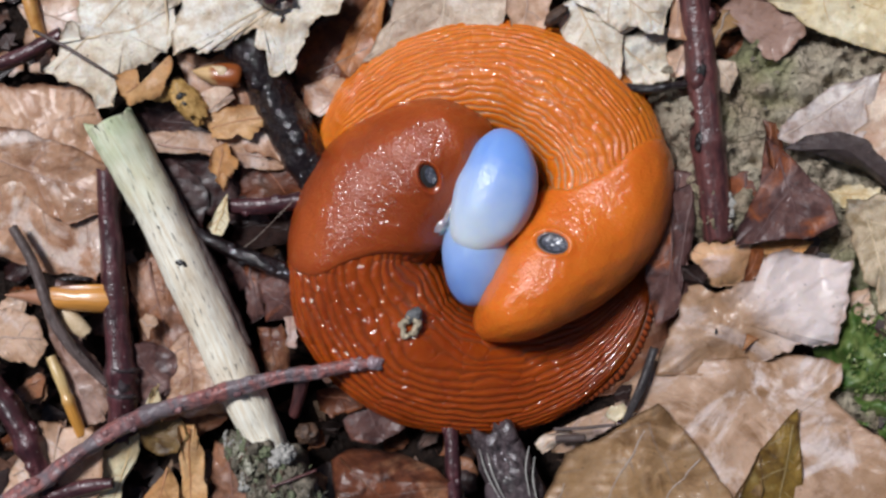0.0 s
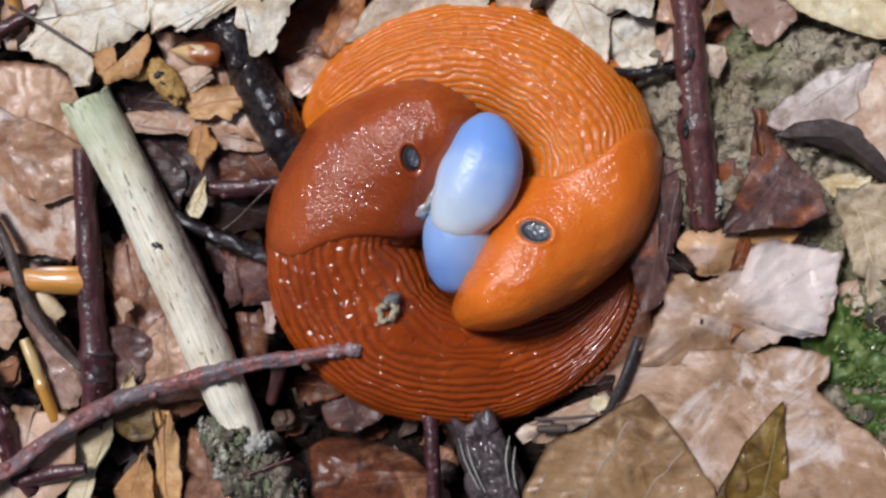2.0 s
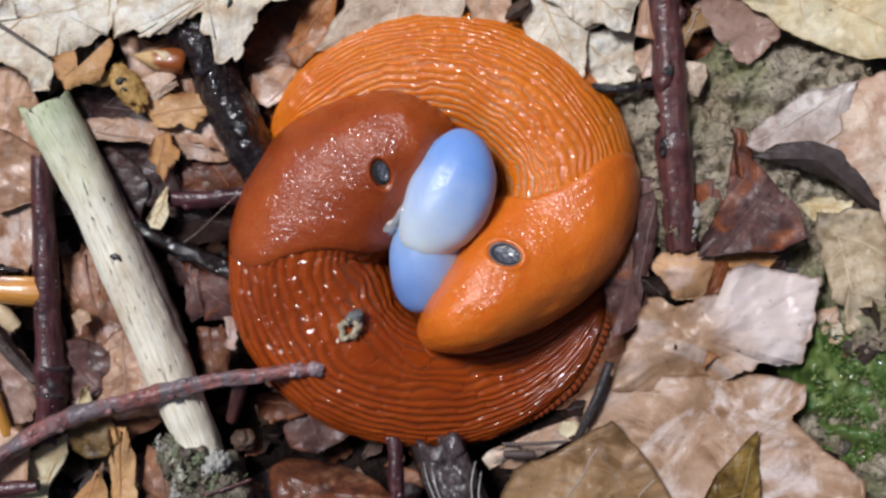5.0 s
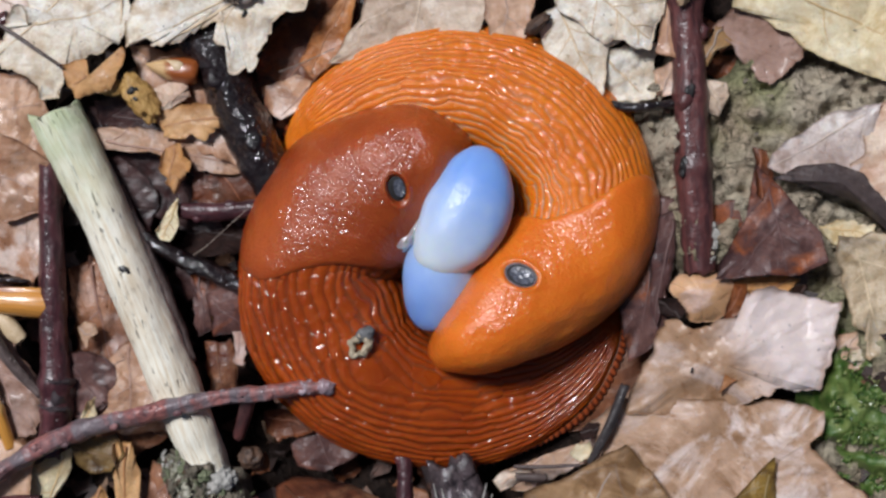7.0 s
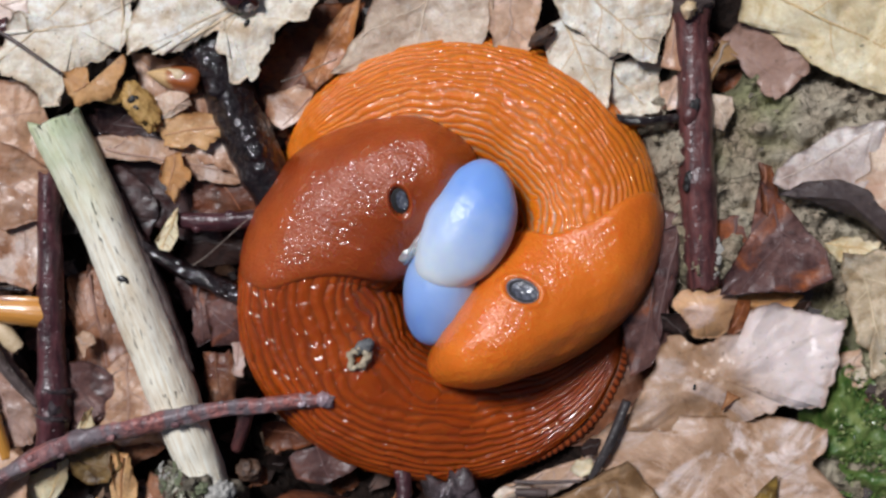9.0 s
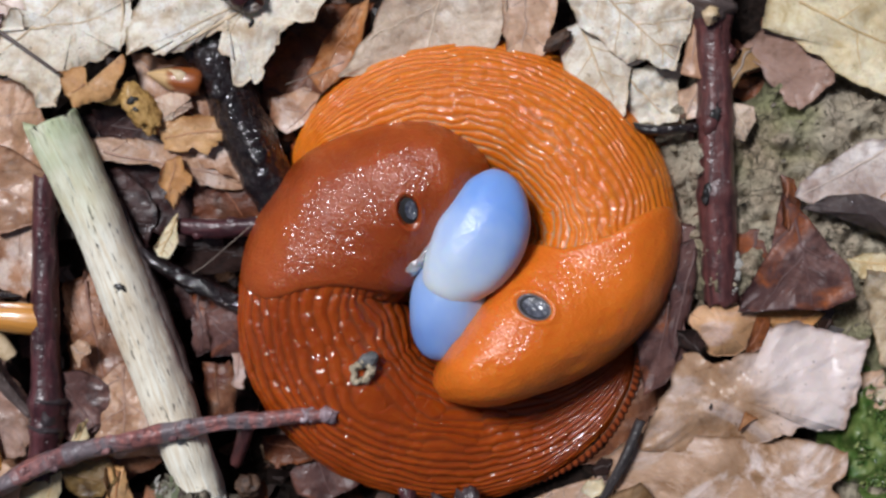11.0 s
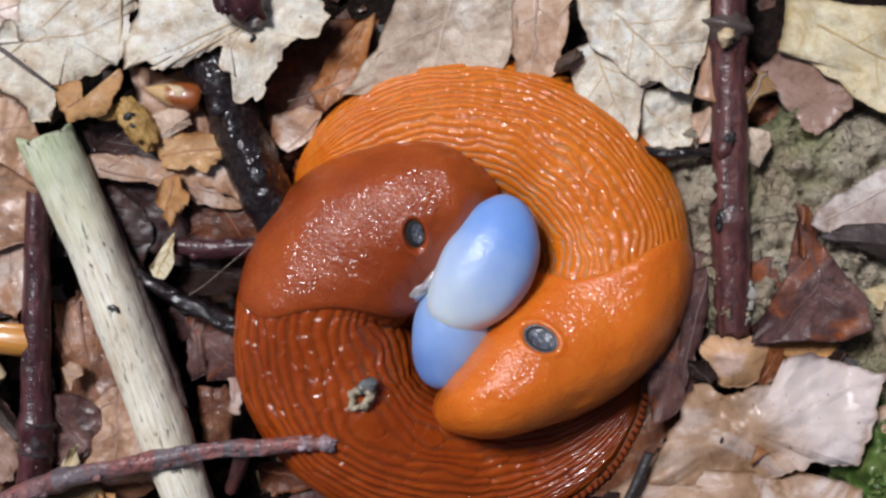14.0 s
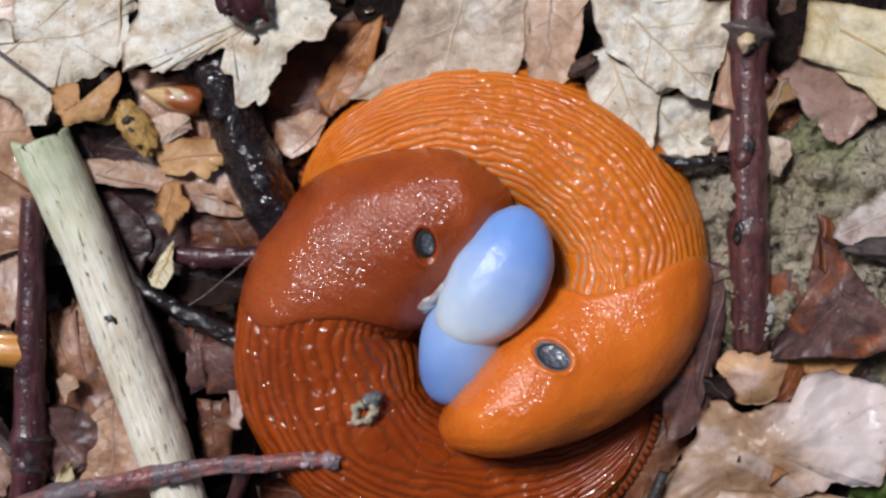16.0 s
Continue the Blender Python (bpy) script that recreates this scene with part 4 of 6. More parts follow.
def slime_films():
    """Whitish films of slime where the bodies meet."""
    for k, (u, v, h, a, b, turn, host) in enumerate([(764, 408, 0.28, 0.4, 0.14, 24, slug_a), (784, 396, 0.4, 0.2, 0.11, 44, slug_a), (797, 372, 0.5, 0.3, 0.05, 64, slug_a), (818, 326, 0.56, 0.24, 0.04, 58, slug_a),
                                                     (918, 424, 0.36, 0.2, 0.05, 50, slug_b)]):
        part("slime_film", lump("slime_film", FILM, (u, v, h), (a, b, 0.06), turn, k + 4, 0.14, 1.8, rows=18, cols=24), host, "whitish film of slime")


slime_films()


def ring_of_grit():
    """A curl of pale grit stuck with a dark crumb to the slug's back."""
    s, phi = near(body_a, 723, 580)
    top = body_a.at(s, phi, 0.05)
    a = np.linspace(0, 2 * np.pi, 28, endpoint=False)[:, None]
    b = np.linspace(0, 2 * np.pi, 10, endpoint=False)[None]
    r = 0.055 * (1 + 0.6 * vnoise(a * 4, b * 2, 4) + 0.6 * vnoise(a * 11, b * 5, 8))
    wave = 1 + 0.2 * np.sin(2 * a + 0.6) + 0.12 * np.sin(5 * a)
    v = np.stack([(0.115 * wave + r * np.cos(b)) * np.cos(a), (0.165 * wave + r * np.cos(b)) * np.sin(a), 0.02 + r * np.sin(b) + 0 * a], -1).reshape(-1, 3) + top
    idx = np.vstack([grid_faces(28, 10, True), np.stack([np.r_[270 + np.arange(10)], 270 + (np.arange(10) + 1) % 10, (np.arange(10) + 1) % 10, np.arange(10)], 1)])
    root = tagged(new("grit_curl", mesh_of("grit_curl", v * 0.01, idx, GRIT)), "small pale curl of grit stuck to the slug's back", "debris")
    q = lump("dark_crumb", GREY_GRIT, (735, 556, 0.0), (0.15, 0.11, 0.07), 40, 3, 0.35, 2.5, rows=14, cols=18)
    ob = part("dark_crumb", q, root, "dark grey crumb beside the curl")
    ob.matrix_basis = Matrix.Translation((0, 0, float(top[2]) * 0.01 + 0.0002))
    return root


grit = ring_of_grit()


# ---- fallen leaves, from the bottom layer up ----
def leaves():
    # far left
    leaf("rosy brown beech leaf, wet and torn, under a stick", [(-60, 150), (60, 150), (150, 160), (190, 230), (215, 330), (205, 420), (170, 500), (60, 480), (-60, 420)], -0.5, PINK, ((-60, 235), (200, 400)), wrinkle=0.08, dome=0.12, seed=2, veins=3)
    # the extra line is a raised brown strip standing in for a crack
    leaf("rosy brown leaf with a curled split edge", [(-70, 215), (40, 230, -0.2), (130, 262, -0.15), (200, 300), (190, 380), (120, 400), (20, 340), (-70, 320)], -0.3, PINK, ((-80, 260), (200, 350)), wrinkle=0.1, dome=0.1, seed=3, jag=3, veins=3, lines=[((88, 250), (50, 315), 0.022, 0.25)])
    leaf("pale tan leaf scrap beside a thin stem", [(-60, 570), (20, 545), (60, 560), (85, 610), (60, 648), (-5, 632), (-60, 640)], -0.4, TAN, ((-60, 600), (80, 600)), seed=4, veins=2)
    leaf("mauve-brown leaf with a dark midrib, lying under a stem", [(78, 560), (120, 545), (160, 620), (190, 665), (192, 750), (150, 760), (122, 690)], -0.42, MAUVE, ((90, 560), (165, 760)), wrinkle=0.09, seed=5, veins=3)
    leaf("tan leaf folded beneath a crossing twig", [(20, 830), (70, 742), (140, 755), (180, 775), (178, 870), (120, 960), (-20, 950)], -0.25, TAN, ((110, 740), (60, 960)), seed=6, jag=3, fold=0.08, veins=2)
    leaf("straw-coloured leaf with a folded edge", [(178, 800), (250, 762, -0.2), (248, 800), (215, 860), (205, 960), (160, 950)], -0.35, STRAW, ((240, 765), (180, 950)), seed=7, jag=2, fold=0.15, veins=4)
    leaf("rosy brown leaf under the bleached stick", [(225, 470), (290, 440), (330, 560), (385, 640), (400, 740), (330, 800), (255, 770), (235, 660), (240, 590)], -0.62, ROSE, ((260, 460), (350, 800)), wrinkle=0.1, seed=8, veins=3)
    leaf("rosy brown leaf, smooth and damp", [(270, 650), (320, 590), (355, 570), (400, 650), (412, 730), (330, 740), (268, 710)], -0.5, PINK, ((330, 570), (340, 740)), wrinkle=0.09, seed=9, jag=2, veins=3)
    leaf("amber leaf band curled over a dark hollow", [(314, 754, -0.2), (345, 750, -0.2), (362, 800), (368, 965), (314, 965), (318, 850)], -0.4, AMBER, ((332, 752), (342, 960)), seed=10, jag=3)
    leaf("amber leaf corner under a curled band", [(248, 890), (296, 826), (318, 858), (322, 940), (250, 940)], -0.3, AMBER, ((298, 830), (270, 935)), seed=79, jag=3)
    leaf("bronze-brown rotting leaf under a crossing twig", [(238, 750), (318, 738), (334, 772), (314, 802), (280, 806), (256, 790)], -0.24, BRONZE, ((240, 765), (325, 780)), seed=11, jag=3)
    leaf("dark rosy leaf half covered by bark", [(380, 780), (440, 800), (470, 880), (460, 970), (370, 960)], -0.5, ROSE, ((400, 780), (420, 960)), seed=12, veins=3)
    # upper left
    # this leaf's colour carries the shadow band below the leaf above
    leaf("wet leaf lying deep under scraps, plum-black for shade", [(236, 200), (340, 185), (470, 200), (560, 250), (570, 330), (500, 400), (390, 395), (300, 350), (245, 290)], -0.78, MURK, ((240, 220), (540, 360)), seed=75, jag=4, wrinkle=0.08)
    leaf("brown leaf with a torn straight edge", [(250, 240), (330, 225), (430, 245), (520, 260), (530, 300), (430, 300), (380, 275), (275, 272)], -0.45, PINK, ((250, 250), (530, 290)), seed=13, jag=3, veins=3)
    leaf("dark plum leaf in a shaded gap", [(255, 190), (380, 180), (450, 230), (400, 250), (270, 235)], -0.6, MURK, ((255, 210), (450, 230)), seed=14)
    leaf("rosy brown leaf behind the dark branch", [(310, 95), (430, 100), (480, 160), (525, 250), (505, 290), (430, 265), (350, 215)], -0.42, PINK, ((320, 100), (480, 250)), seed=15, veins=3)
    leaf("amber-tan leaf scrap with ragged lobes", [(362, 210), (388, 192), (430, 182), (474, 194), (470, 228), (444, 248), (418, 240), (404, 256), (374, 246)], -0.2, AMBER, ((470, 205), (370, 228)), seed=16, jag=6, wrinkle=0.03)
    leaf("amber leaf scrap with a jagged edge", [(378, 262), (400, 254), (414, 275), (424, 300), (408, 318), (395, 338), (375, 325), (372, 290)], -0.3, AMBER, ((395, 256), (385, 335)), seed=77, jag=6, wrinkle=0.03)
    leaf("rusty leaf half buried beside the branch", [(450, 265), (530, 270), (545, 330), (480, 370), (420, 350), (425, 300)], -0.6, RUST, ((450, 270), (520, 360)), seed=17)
    # near-black here stands for the shade of the hollow
    leaf("leaf in the hollow beside the slugs, near-black for shade", [(420, 380), (520, 375), (520, 430), (450, 440), (400, 430)], -0.9, DARK, ((400, 400), (520, 400)), seed=18)
    leaf("glossy plum-grey leaf down in the hollow", [(455, 500), (500, 486), (532, 508), (522, 560), (470, 570)], -0.6, PLUM, ((458, 505), (520, 555)), seed=19, jag=4, dome=0.1)
    leaf("mauve-tan leaf edge against the slug", [(496, 540), (522, 536), (532, 575), (527, 616), (502, 612)], -0.6, MAUVE, ((515, 540), (512, 612)), seed=80, jag=4)
    leaf("plum-grey wet leaf piece beside the bleached stick", [(428, 470), (462, 462), (478, 500), (470, 560), (446, 575), (430, 530)], -0.82, PLUM, ((440, 468), (456, 570)), seed=81, jag=4, dome=0.08)
    leaf("dim brown leaf piece deep beside the slug", [(455, 580), (498, 572), (516, 625), (508, 672), (468, 664)], -0.85, EMBER, ((475, 575), (490, 668)), seed=82, jag=4)
    leaf("pale leaf sliver standing in a gap", [(368, 400), (385, 370), (402, 345), (405, 390), (392, 418), (375, 415)], -0.35, STRAW, ((400, 345), (380, 418)), seed=20, jag=1.5, veins=4)
    leaf("small amber leaf scrap, torn and bent", [(200, 132), (240, 126), (250, 150), (275, 130), (300, 100), (303, 115), (285, 170), (228, 186), (212, 165)], 0.0, AMBER, ((295, 105), (215, 170)), (238, 158, 0.02), seed=21, jag=4, wrinkle=0.03)
    # bleached leaf, upper left, in lobes
    leaf("large bleached leaf with torn lobes and brown veins", [(75, 125), (105, 100), (92, 78), (125, 40), (150, 62), (138, 30), (150, -70), (330, -80), (312, 40), (302, 98), (250, 120), (205, 150), (200, 190), (170, 195), (148, 155), (120, 155)], 0.02, CREAM, ((290, -70), (95, 125)), (220, 60, 0.08), seed=22, jag=8, wrinkle=0.07, lines=[((296, -70), (297, 98), 0.034, 0.05), ((142, 68), (262, 44), 0.024, 0.1)])
    leaf("bleached leaf with a hanging torn tip", [(306, 100), (315, 20), (330, -80), (560, -80), (615, -10), (595, 20), (555, 45, 0.15), (530, 90, 0.1), (515, 136, 0.05), (482, 132, 0.05), (470, 95, 0.1), (448, 80, 0.1), (470, 52), (425, 62), (370, 92), (345, 100), (330, 82)], 0.05, CREAM, ((500, -10), (330, 95)), (460, 20, 0.1), seed=23, jag=7, wrinkle=0.07, lines=[((505, -12), (345, 95), 0.036, -0.25), ((505, -8), (450, 86), 0.026, 0.1)])
    leaf("pale leaf scrap under the bleached leaf", [(30, 10), (130, -30), (150, 40), (110, 70), (60, 60)], -0.4, TAN, ((30, 0), (140, 50)), seed=24, veins=2)
    leaf("rusty brown leaf in shadow behind the slugs", [(560, 40), (610, 0), (690, -10), (680, 60), (650, 110), (590, 180), (518, 180), (525, 95)], -0.72, RUST, ((680, 0), (560, 160)), seed=25, jag=3)
    leaf("warm amber-brown leaf curled against the slug", [(592, 110), (612, 60), (650, 0), (682, -20), (676, 50), (654, 104), (618, 138)], -0.42, RUSSET, ((670, -10), (610, 130)), seed=76, jag=2, fold=0.1)
    leaf("dull rosy leaf at the slug's edge", [(538, 152), (590, 130), (614, 140), (602, 182), (566, 206), (540, 192)], -0.6, PINK, ((640, 115), (550, 220)), seed=26, jag=2, veins=3)
    leaf("greyish cream leaf with a fine net of veins", [(640, 110), (690, 30), (720, -70), (900, -80), (900, 20), (860, 90), (720, 110)], -0.3, NET, ((800, -70), (770, 110)), seed=27, jag=2, wrinkle=0.1, veins=2)
    leaf("tan leaf strip between bleached leaves", [(890, -80), (985, -80), (975, 20), (960, 70), (910, 60), (895, 20)], -0.25, TAN, ((930, -80), (930, 70)), seed=29, jag=3, veins=2)
    leaf("cream leaf under a bleached leaf, cracked", [(985, 15), (1080, -60), (1140, 40), (1105, 60), (1098, 135), (1075, 165), (1000, 90)], -0.15, CREAM, ((1010, -20), (1090, 140)), seed=30, jag=2, veins=4)
    leaf("bleached leaf with a ragged broken edge", [(985, -80), (1195, -90), (1192, 0), (1176, 62), (1150, 62), (1128, 48), (1112, 46), (1095, 58), (1060, 30), (1010, 0)], 0.0, CREAM, ((1020, -80), (1175, 50)), seed=31, jag=3, wrinkle=0.1, veins=4)
    leaf("warm brown leaf strip beside a red twig", [(1186, -80), (1212, -80), (1222, 40), (1215, 72), (1182, 65), (1190, 0)], -0.2, PINK, ((1200, -80), (1200, 70)), seed=32, jag=2, ribs=0)
    # upper right
    leaf("olive-brown leaf scrap under the twig", [(1252, 55), (1285, 10), (1305, 42), (1280, 62), (1255, 92)], -0.2, OLIVE, ((1290, 20), (1256, 85)), seed=33)
    leaf("straw-yellow leaf, bleached and blotched", [(1304, -16), (1310, -100), (1720, -100), (1720, 60), (1640, 90), (1545, 92), (1480, 70), (1420, 40), (1370, 5)], -0.18, STRAW, ((1360, -60), (1660, 60)), seed=34, jag=3, wrinkle=0.12, veins=2)
    leaf("rosy tan leaf under the straw leaf", [(1272, 20), (1315, -25), (1430, 35), (1425, 62), (1372, 112), (1345, 98), (1312, 55)], -0.24, MAUVE, ((1285, 5), (1390, 95)), seed=35, jag=4, wrinkle=0.03, rib_size=0.008)
    leaf("greyed white leaf with a bent point", [(1376, 245), (1380, 220), (1430, 184), (1480, 148), (1560, 128), (1552, 168), (1545, 212), (1520, 258), (1450, 250), (1400, 256)], 0.08, ASH, ((1560, 135), (1385, 245)), seed=36, jag=2)
    leaf("tan leaf with a cracked brown seam", [(1525, 165), (1560, 130), (1640, 95), (1740, 110), (1750, 420), (1660, 470), (1600, 330), (1545, 280), (1510, 235), (1535, 215)], 0.05, BLUSH, ((1560, 140), (1720, 420)), (1630, 230, 0.15), seed=37, jag=3, rib_size=0.008)
    leaf("dark curled leaf with a smooth rolled edge", [(1385, 264), (1425, 240, 0.1), (1488, 232, 0.18), (1535, 246, 0.18), (1580, 296, 0.15), (1610, 350), (1585, 344, 0.0), (1530, 302, 0.0), (1470, 280, 0.0), (1420, 268)], 0.15, SLATE, ((1390, 264), (1600, 345)), (1500, 264, 0.26), seed=38, jag=1, ribs=0, wrinkle=0.02)
    leaf("purple-brown leaf with rusty blotches", [(1355, 240), (1390, 265), (1420, 300), (1470, 350), (1484, 395, 0.1), (1440, 420, 0.05), (1300, 434), (1308, 400), (1345, 330)], 0.05, PLUM, ((1370, 245), (1420, 425)), seed=39, jag=1.5, wrinkle=0.05, fold=0.06, veins=3)
    leaf("rusty red leaf strip by the clay", [(1350, 212), (1374, 216), (1386, 262), (1374, 305), (1358, 290)], 0.02, RUST, ((1362, 214), (1368, 300)), seed=40, jag=2, ribs=0)
    leaf("grey-brown wet leaf under the twig", [(1290, 300), (1350, 300), (1345, 390), (1320, 430), (1290, 420)], -0.4, PLUM, ((1320, 300), (1310, 430)), seed=41)
    leaf("amber leaf edge under the pale leaf", [(1325, 440), (1380, 420), (1440, 428), (1400, 470), (1340, 500)], -0.3, AMBER, ((1430, 425), (1330, 480)), seed=42, jag=1.5)
    leaf("creased pale leaf with a glassy torn rim", [(1498, 352, 0.08), (1545, 345, 0.12), (1600, 350, 0.08), (1640, 420), (1620, 520), (1560, 552), (1528, 480), (1500, 400)], 0.06, PALE, ((1520, 345), (1590, 560)), seed=43, fold=0.12, wrinkle=0.14, veins=2)
    leaf("sandy leaf scrap beside the moss", [(1465, 340), (1520, 320), (1560, 330), (1540, 370), (1490, 368)], -0.25, STRAW, ((1465, 340), (1560, 350)), seed=44, veins=4)
    leaf("olive-brown leaf under the tangle", [(1600, 440), (1700, 400), (1760, 520), (1700, 600), (1590, 570), (1520, 560)], -0.3, PALE, ((1600, 430), (1680, 600)), seed=45, veins=3)
    leaf("tan leaf scrap above the moss", [(1500, 520), (1560, 500), (1610, 540), (1580, 562), (1530, 575), (1505, 560)], -0.3, TAN, ((1500, 540), (1610, 540)), seed=46, jag=2, veins=2)
    # between the slugs and the right-hand leaves
    leaf("purple-brown leaf strip beside the slug", [(1165, 300), (1225, 300), (1232, 350), (1215, 430), (1225, 500), (1195, 560), (1160, 580), (1140, 480)], -0.4, PLUM, ((1200, 300), (1180, 570)), seed=47, jag=2)
    leaf("dull brown leaf edge beside the slug", [(1190, 340), (1232, 320), (1228, 420), (1205, 520), (1190, 480)], -0.25, PLUM, ((1225, 325), (1200, 510)), seed=48, jag=2, ribs=0, veins=3)
    # lower right
    leaf("large tan leaf with a torn scalloped edge", [(1168, 622), (1196, 565), (1215, 505), (1280, 512, 0.1), (1352, 494, 0.0), (1350, 452), (1385, 440, 0.05), (1470, 455, 0.05), (1512, 460, 0.1), (1500, 540), (1480, 608, 0.1), (1420, 615), (1390, 625), (1345, 640), (1250, 660), (1160, 665)], -0.05, FADED, ((1150, 640), (1500, 470)), (1310, 570, 0.05), seed=49, rib_size=0.004, jag=5, wrinkle=0.12)
    leaf("large tan leaf with a pointed lobe by the moss", [(1090, 690), (1150, 640), (1300, 635), (1395, 628), (1492, 640, 0.02), (1488, 680, 0.0), (1470, 702, -0.02), (1500, 735, 0.0), (1590, 800, 0.04), (1640, 960), (1330, 970), (1240, 900), (1150, 760)], -0.1, TAWNY, ((1130, 680), (1600, 900)), (1370, 760, 0.0), seed=50, rib_size=0.004, jag=3, wrinkle=0.08)
    leaf("olive-tan leaf with grey veins", [(962, 882), (1000, 800), (1070, 770), (1165, 712, 0.1), (1215, 765, 0.08), (1290, 870, 0.05), (1330, 970), (940, 980)], 0.05, OLIVE, ((1165, 718), (1050, 930)), (1130, 860, 0.12), seed=51, jag=2, wrinkle=0.08, lines=[((1243, 806), (1160, 908), 0.024, 0.05), ((1030, 800), (985, 890), 0.02, 0.05), ((1190, 745), (1290, 850), 0.016, -0.05)])
    leaf("golden olive leaf curled with a pale rolled edge", [(1345, 800, 0.15), (1385, 750, 0.2), (1412, 722, 0.2), (1418, 790, 0.1), (1422, 880, 0.05), (1415, 970), (1320, 980), (1310, 880)], 0.12, GOLD, ((1405, 725), (1370, 975)), (1375, 860, 0.2), seed=52, jag=1.5, fold=0.1, veins=4)
    leaf("brown wet leaf strip between slug and tan leaf", [(1130, 500), (1190, 500), (1215, 530), (1190, 590), (1165, 640), (1110, 700), (1060, 700), (1090, 620)], -0.98, ROSE, ((1190, 510), (1080, 690)), seed=83, jag=3, wrinkle=0.05, ribs=0)
    leaf("tawny leaf edge beneath the slug", [(960, 770), (1045, 734), (1108, 704), (1146, 648), (1176, 615), (1120, 740), (1000, 800), (975, 805)], -0.35, TAWNY, ((1150, 620), (980, 790)), (1075, 730, -0.35), seed=53, jag=2, veins=2)
    leaf("olive-brown leaf wedge beside the golden leaf", [(1348, 792, 0.1), (1352, 860), (1348, 965), (1285, 965), (1300, 880), (1330, 828)], 0.08, BRONZE, ((1345, 800), (1315, 960)), seed=78, jag=2)
    # bottom
    # PLUM is darker than the leaf itself: the slug's shade in its colour
    leaf("grey-brown leaf under the slug, darkened for shade", [(606, 745), (640, 700), (724, 752), (700, 768), (668, 788), (620, 780)], -0.85, PLUM, ((640, 705), (680, 785)), seed=54, jag=2)
    leaf("red-brown wet leaf with a folded rim", [(586, 814), (610, 794, -0.2), (660, 796, -0.12), (715, 806, -0.1), (772, 828, -0.1), (802, 856), (795, 960), (600, 970)], -0.38, EMBER, ((590, 800), (760, 960)), seed=55, jag=2, wrinkle=0.09)
    leaf("pale orange-tan curled leaf piece, domed", rounded([(1216, 455, -0.3), (1242, 424, -0.3), (1282, 424, -0.3), (1320, 424, -0.3), (1332, 448, -0.3), (1318, 502, -0.3), (1266, 512, -0.3), (1246, 484, -0.3)]), -0.05, PEACH, ((1225, 452), (1318, 490)), (1278, 462, -0.02), seed=67, jag=2.5, wrinkle=0.06, ribs=0, rib_size=0.006)
    leaf("blackish torn flap beside the curled piece", [(1205, 470), (1238, 468, 0.0), (1252, 488, 0.02), (1244, 505), (1210, 498)], -0.1, DARK, ((1206, 475), (1245, 500)), seed=68, jag=2, wrinkle=0.06, ribs=0)
    leaf("shiny brown leaf edge beside the curled piece", [(1330, 440), (1352, 438, 0.0), (1350, 486), (1322, 504), (1316, 496)], -0.2, RUST, ((1345, 440), (1320, 500)), seed=69, jag=1.5, wrinkle=0.05, ribs=0)
    leaf("pale curled leaf rim at the olive leaf's edge", [(946, 786, -0.3), (962, 768, -0.2), (1002, 758, -0.15), (1012, 776, -0.2), (985, 792, -0.25), (958, 806, -0.35)], -0.16, BLUSH, ((950, 790), (1008, 768)), seed=70, jag=3, wrinkle=0.06, ribs=0)
    leaf("small tan leaf shard among wet leaves", [(246, 566), (258, 556), (272, 562), (280, 574), (272, 582), (262, 600), (254, 588)], -0.32, TAN, ((248, 570), (276, 580)), seed=71, jag=4, wrinkle=0.04, ribs=0)
    leaf("plum-coloured wet leaf between twig and stick", rounded([(222, 610), (262, 604), (306, 618), (318, 660), (290, 705), (250, 722), (220, 690)], 1), -0.42, PLUM, ((225, 620), (305, 700)), seed=72, jag=3, wrinkle=0.05)
    leaf("straw-coloured sliver standing between twigs", [(255, 722), (268, 688, -0.1), (282, 678, -0.1), (284, 708), (272, 735)], -0.3, STRAW, ((280, 680), (262, 730)), seed=73, jag=2, wrinkle=0.03, ribs=0)
    leaf("cream flake beside the dark stem", [(1070, 736), (1082, 716), (1104, 712), (1106, 734), (1090, 750)], -0.02, STRAW, ((1072, 735), (1104, 722)), seed=74, jag=3, wrinkle=0.03, ribs=0, rib_size=0.006)
    leaf("tiny rusty scrap stuck to a tan leaf", [(1322, 590), (1344, 600), (1330, 610), (1314, 622)], 0.1, RUSSET, ((1338, 596), (1316, 620)), seed=65, jag=1, wrinkle=0.01, rib_size=0.005)
    # near-black scrap laid on top, standing in for a dark hole
    leaf("small black scrap in place of a hole beside the stem", [(1084, 700), (1100, 680), (1118, 680), (1114, 708), (1092, 716)], 0.03, DARK, ((1086, 700), (1116, 692)), seed=66, jag=2, wrinkle=0.0, ribs=0)
    leaf("whitish wet leaf piece under a bleached leaf", [(1085, 60), (1185, 50), (1182, 140), (1150, 152), (1098, 150)], -0.34, CREAM, ((1090, 70), (1180, 150)), seed=57, jag=3, wrinkle=0.14)
    leaf("small tan leaf piece against the red twig", [(1178, 95), (1214, 74), (1222, 130), (1195, 142)], -0.3, TAN, ((1215, 78), (1190, 140)), seed=58, jag=3, wrinkle=0.1)
    leaf("speckled pale leaf piece beyond the twig", [(1262, 105), (1300, 110), (1305, 130), (1290, 165), (1262, 160)], -0.3, NET, ((1265, 105), (1300, 160)), seed=59, jag=3, wrinkle=0.12)
    leaf("pale pinkish husk piece beside the nut", [(350, 168), (378, 150), (412, 158), (420, 175), (392, 196), (366, 206)], -0.2, BLUSH, ((412, 160), (360, 200)), seed=60, jag=3, wrinkle=0.1, dome=0.1)
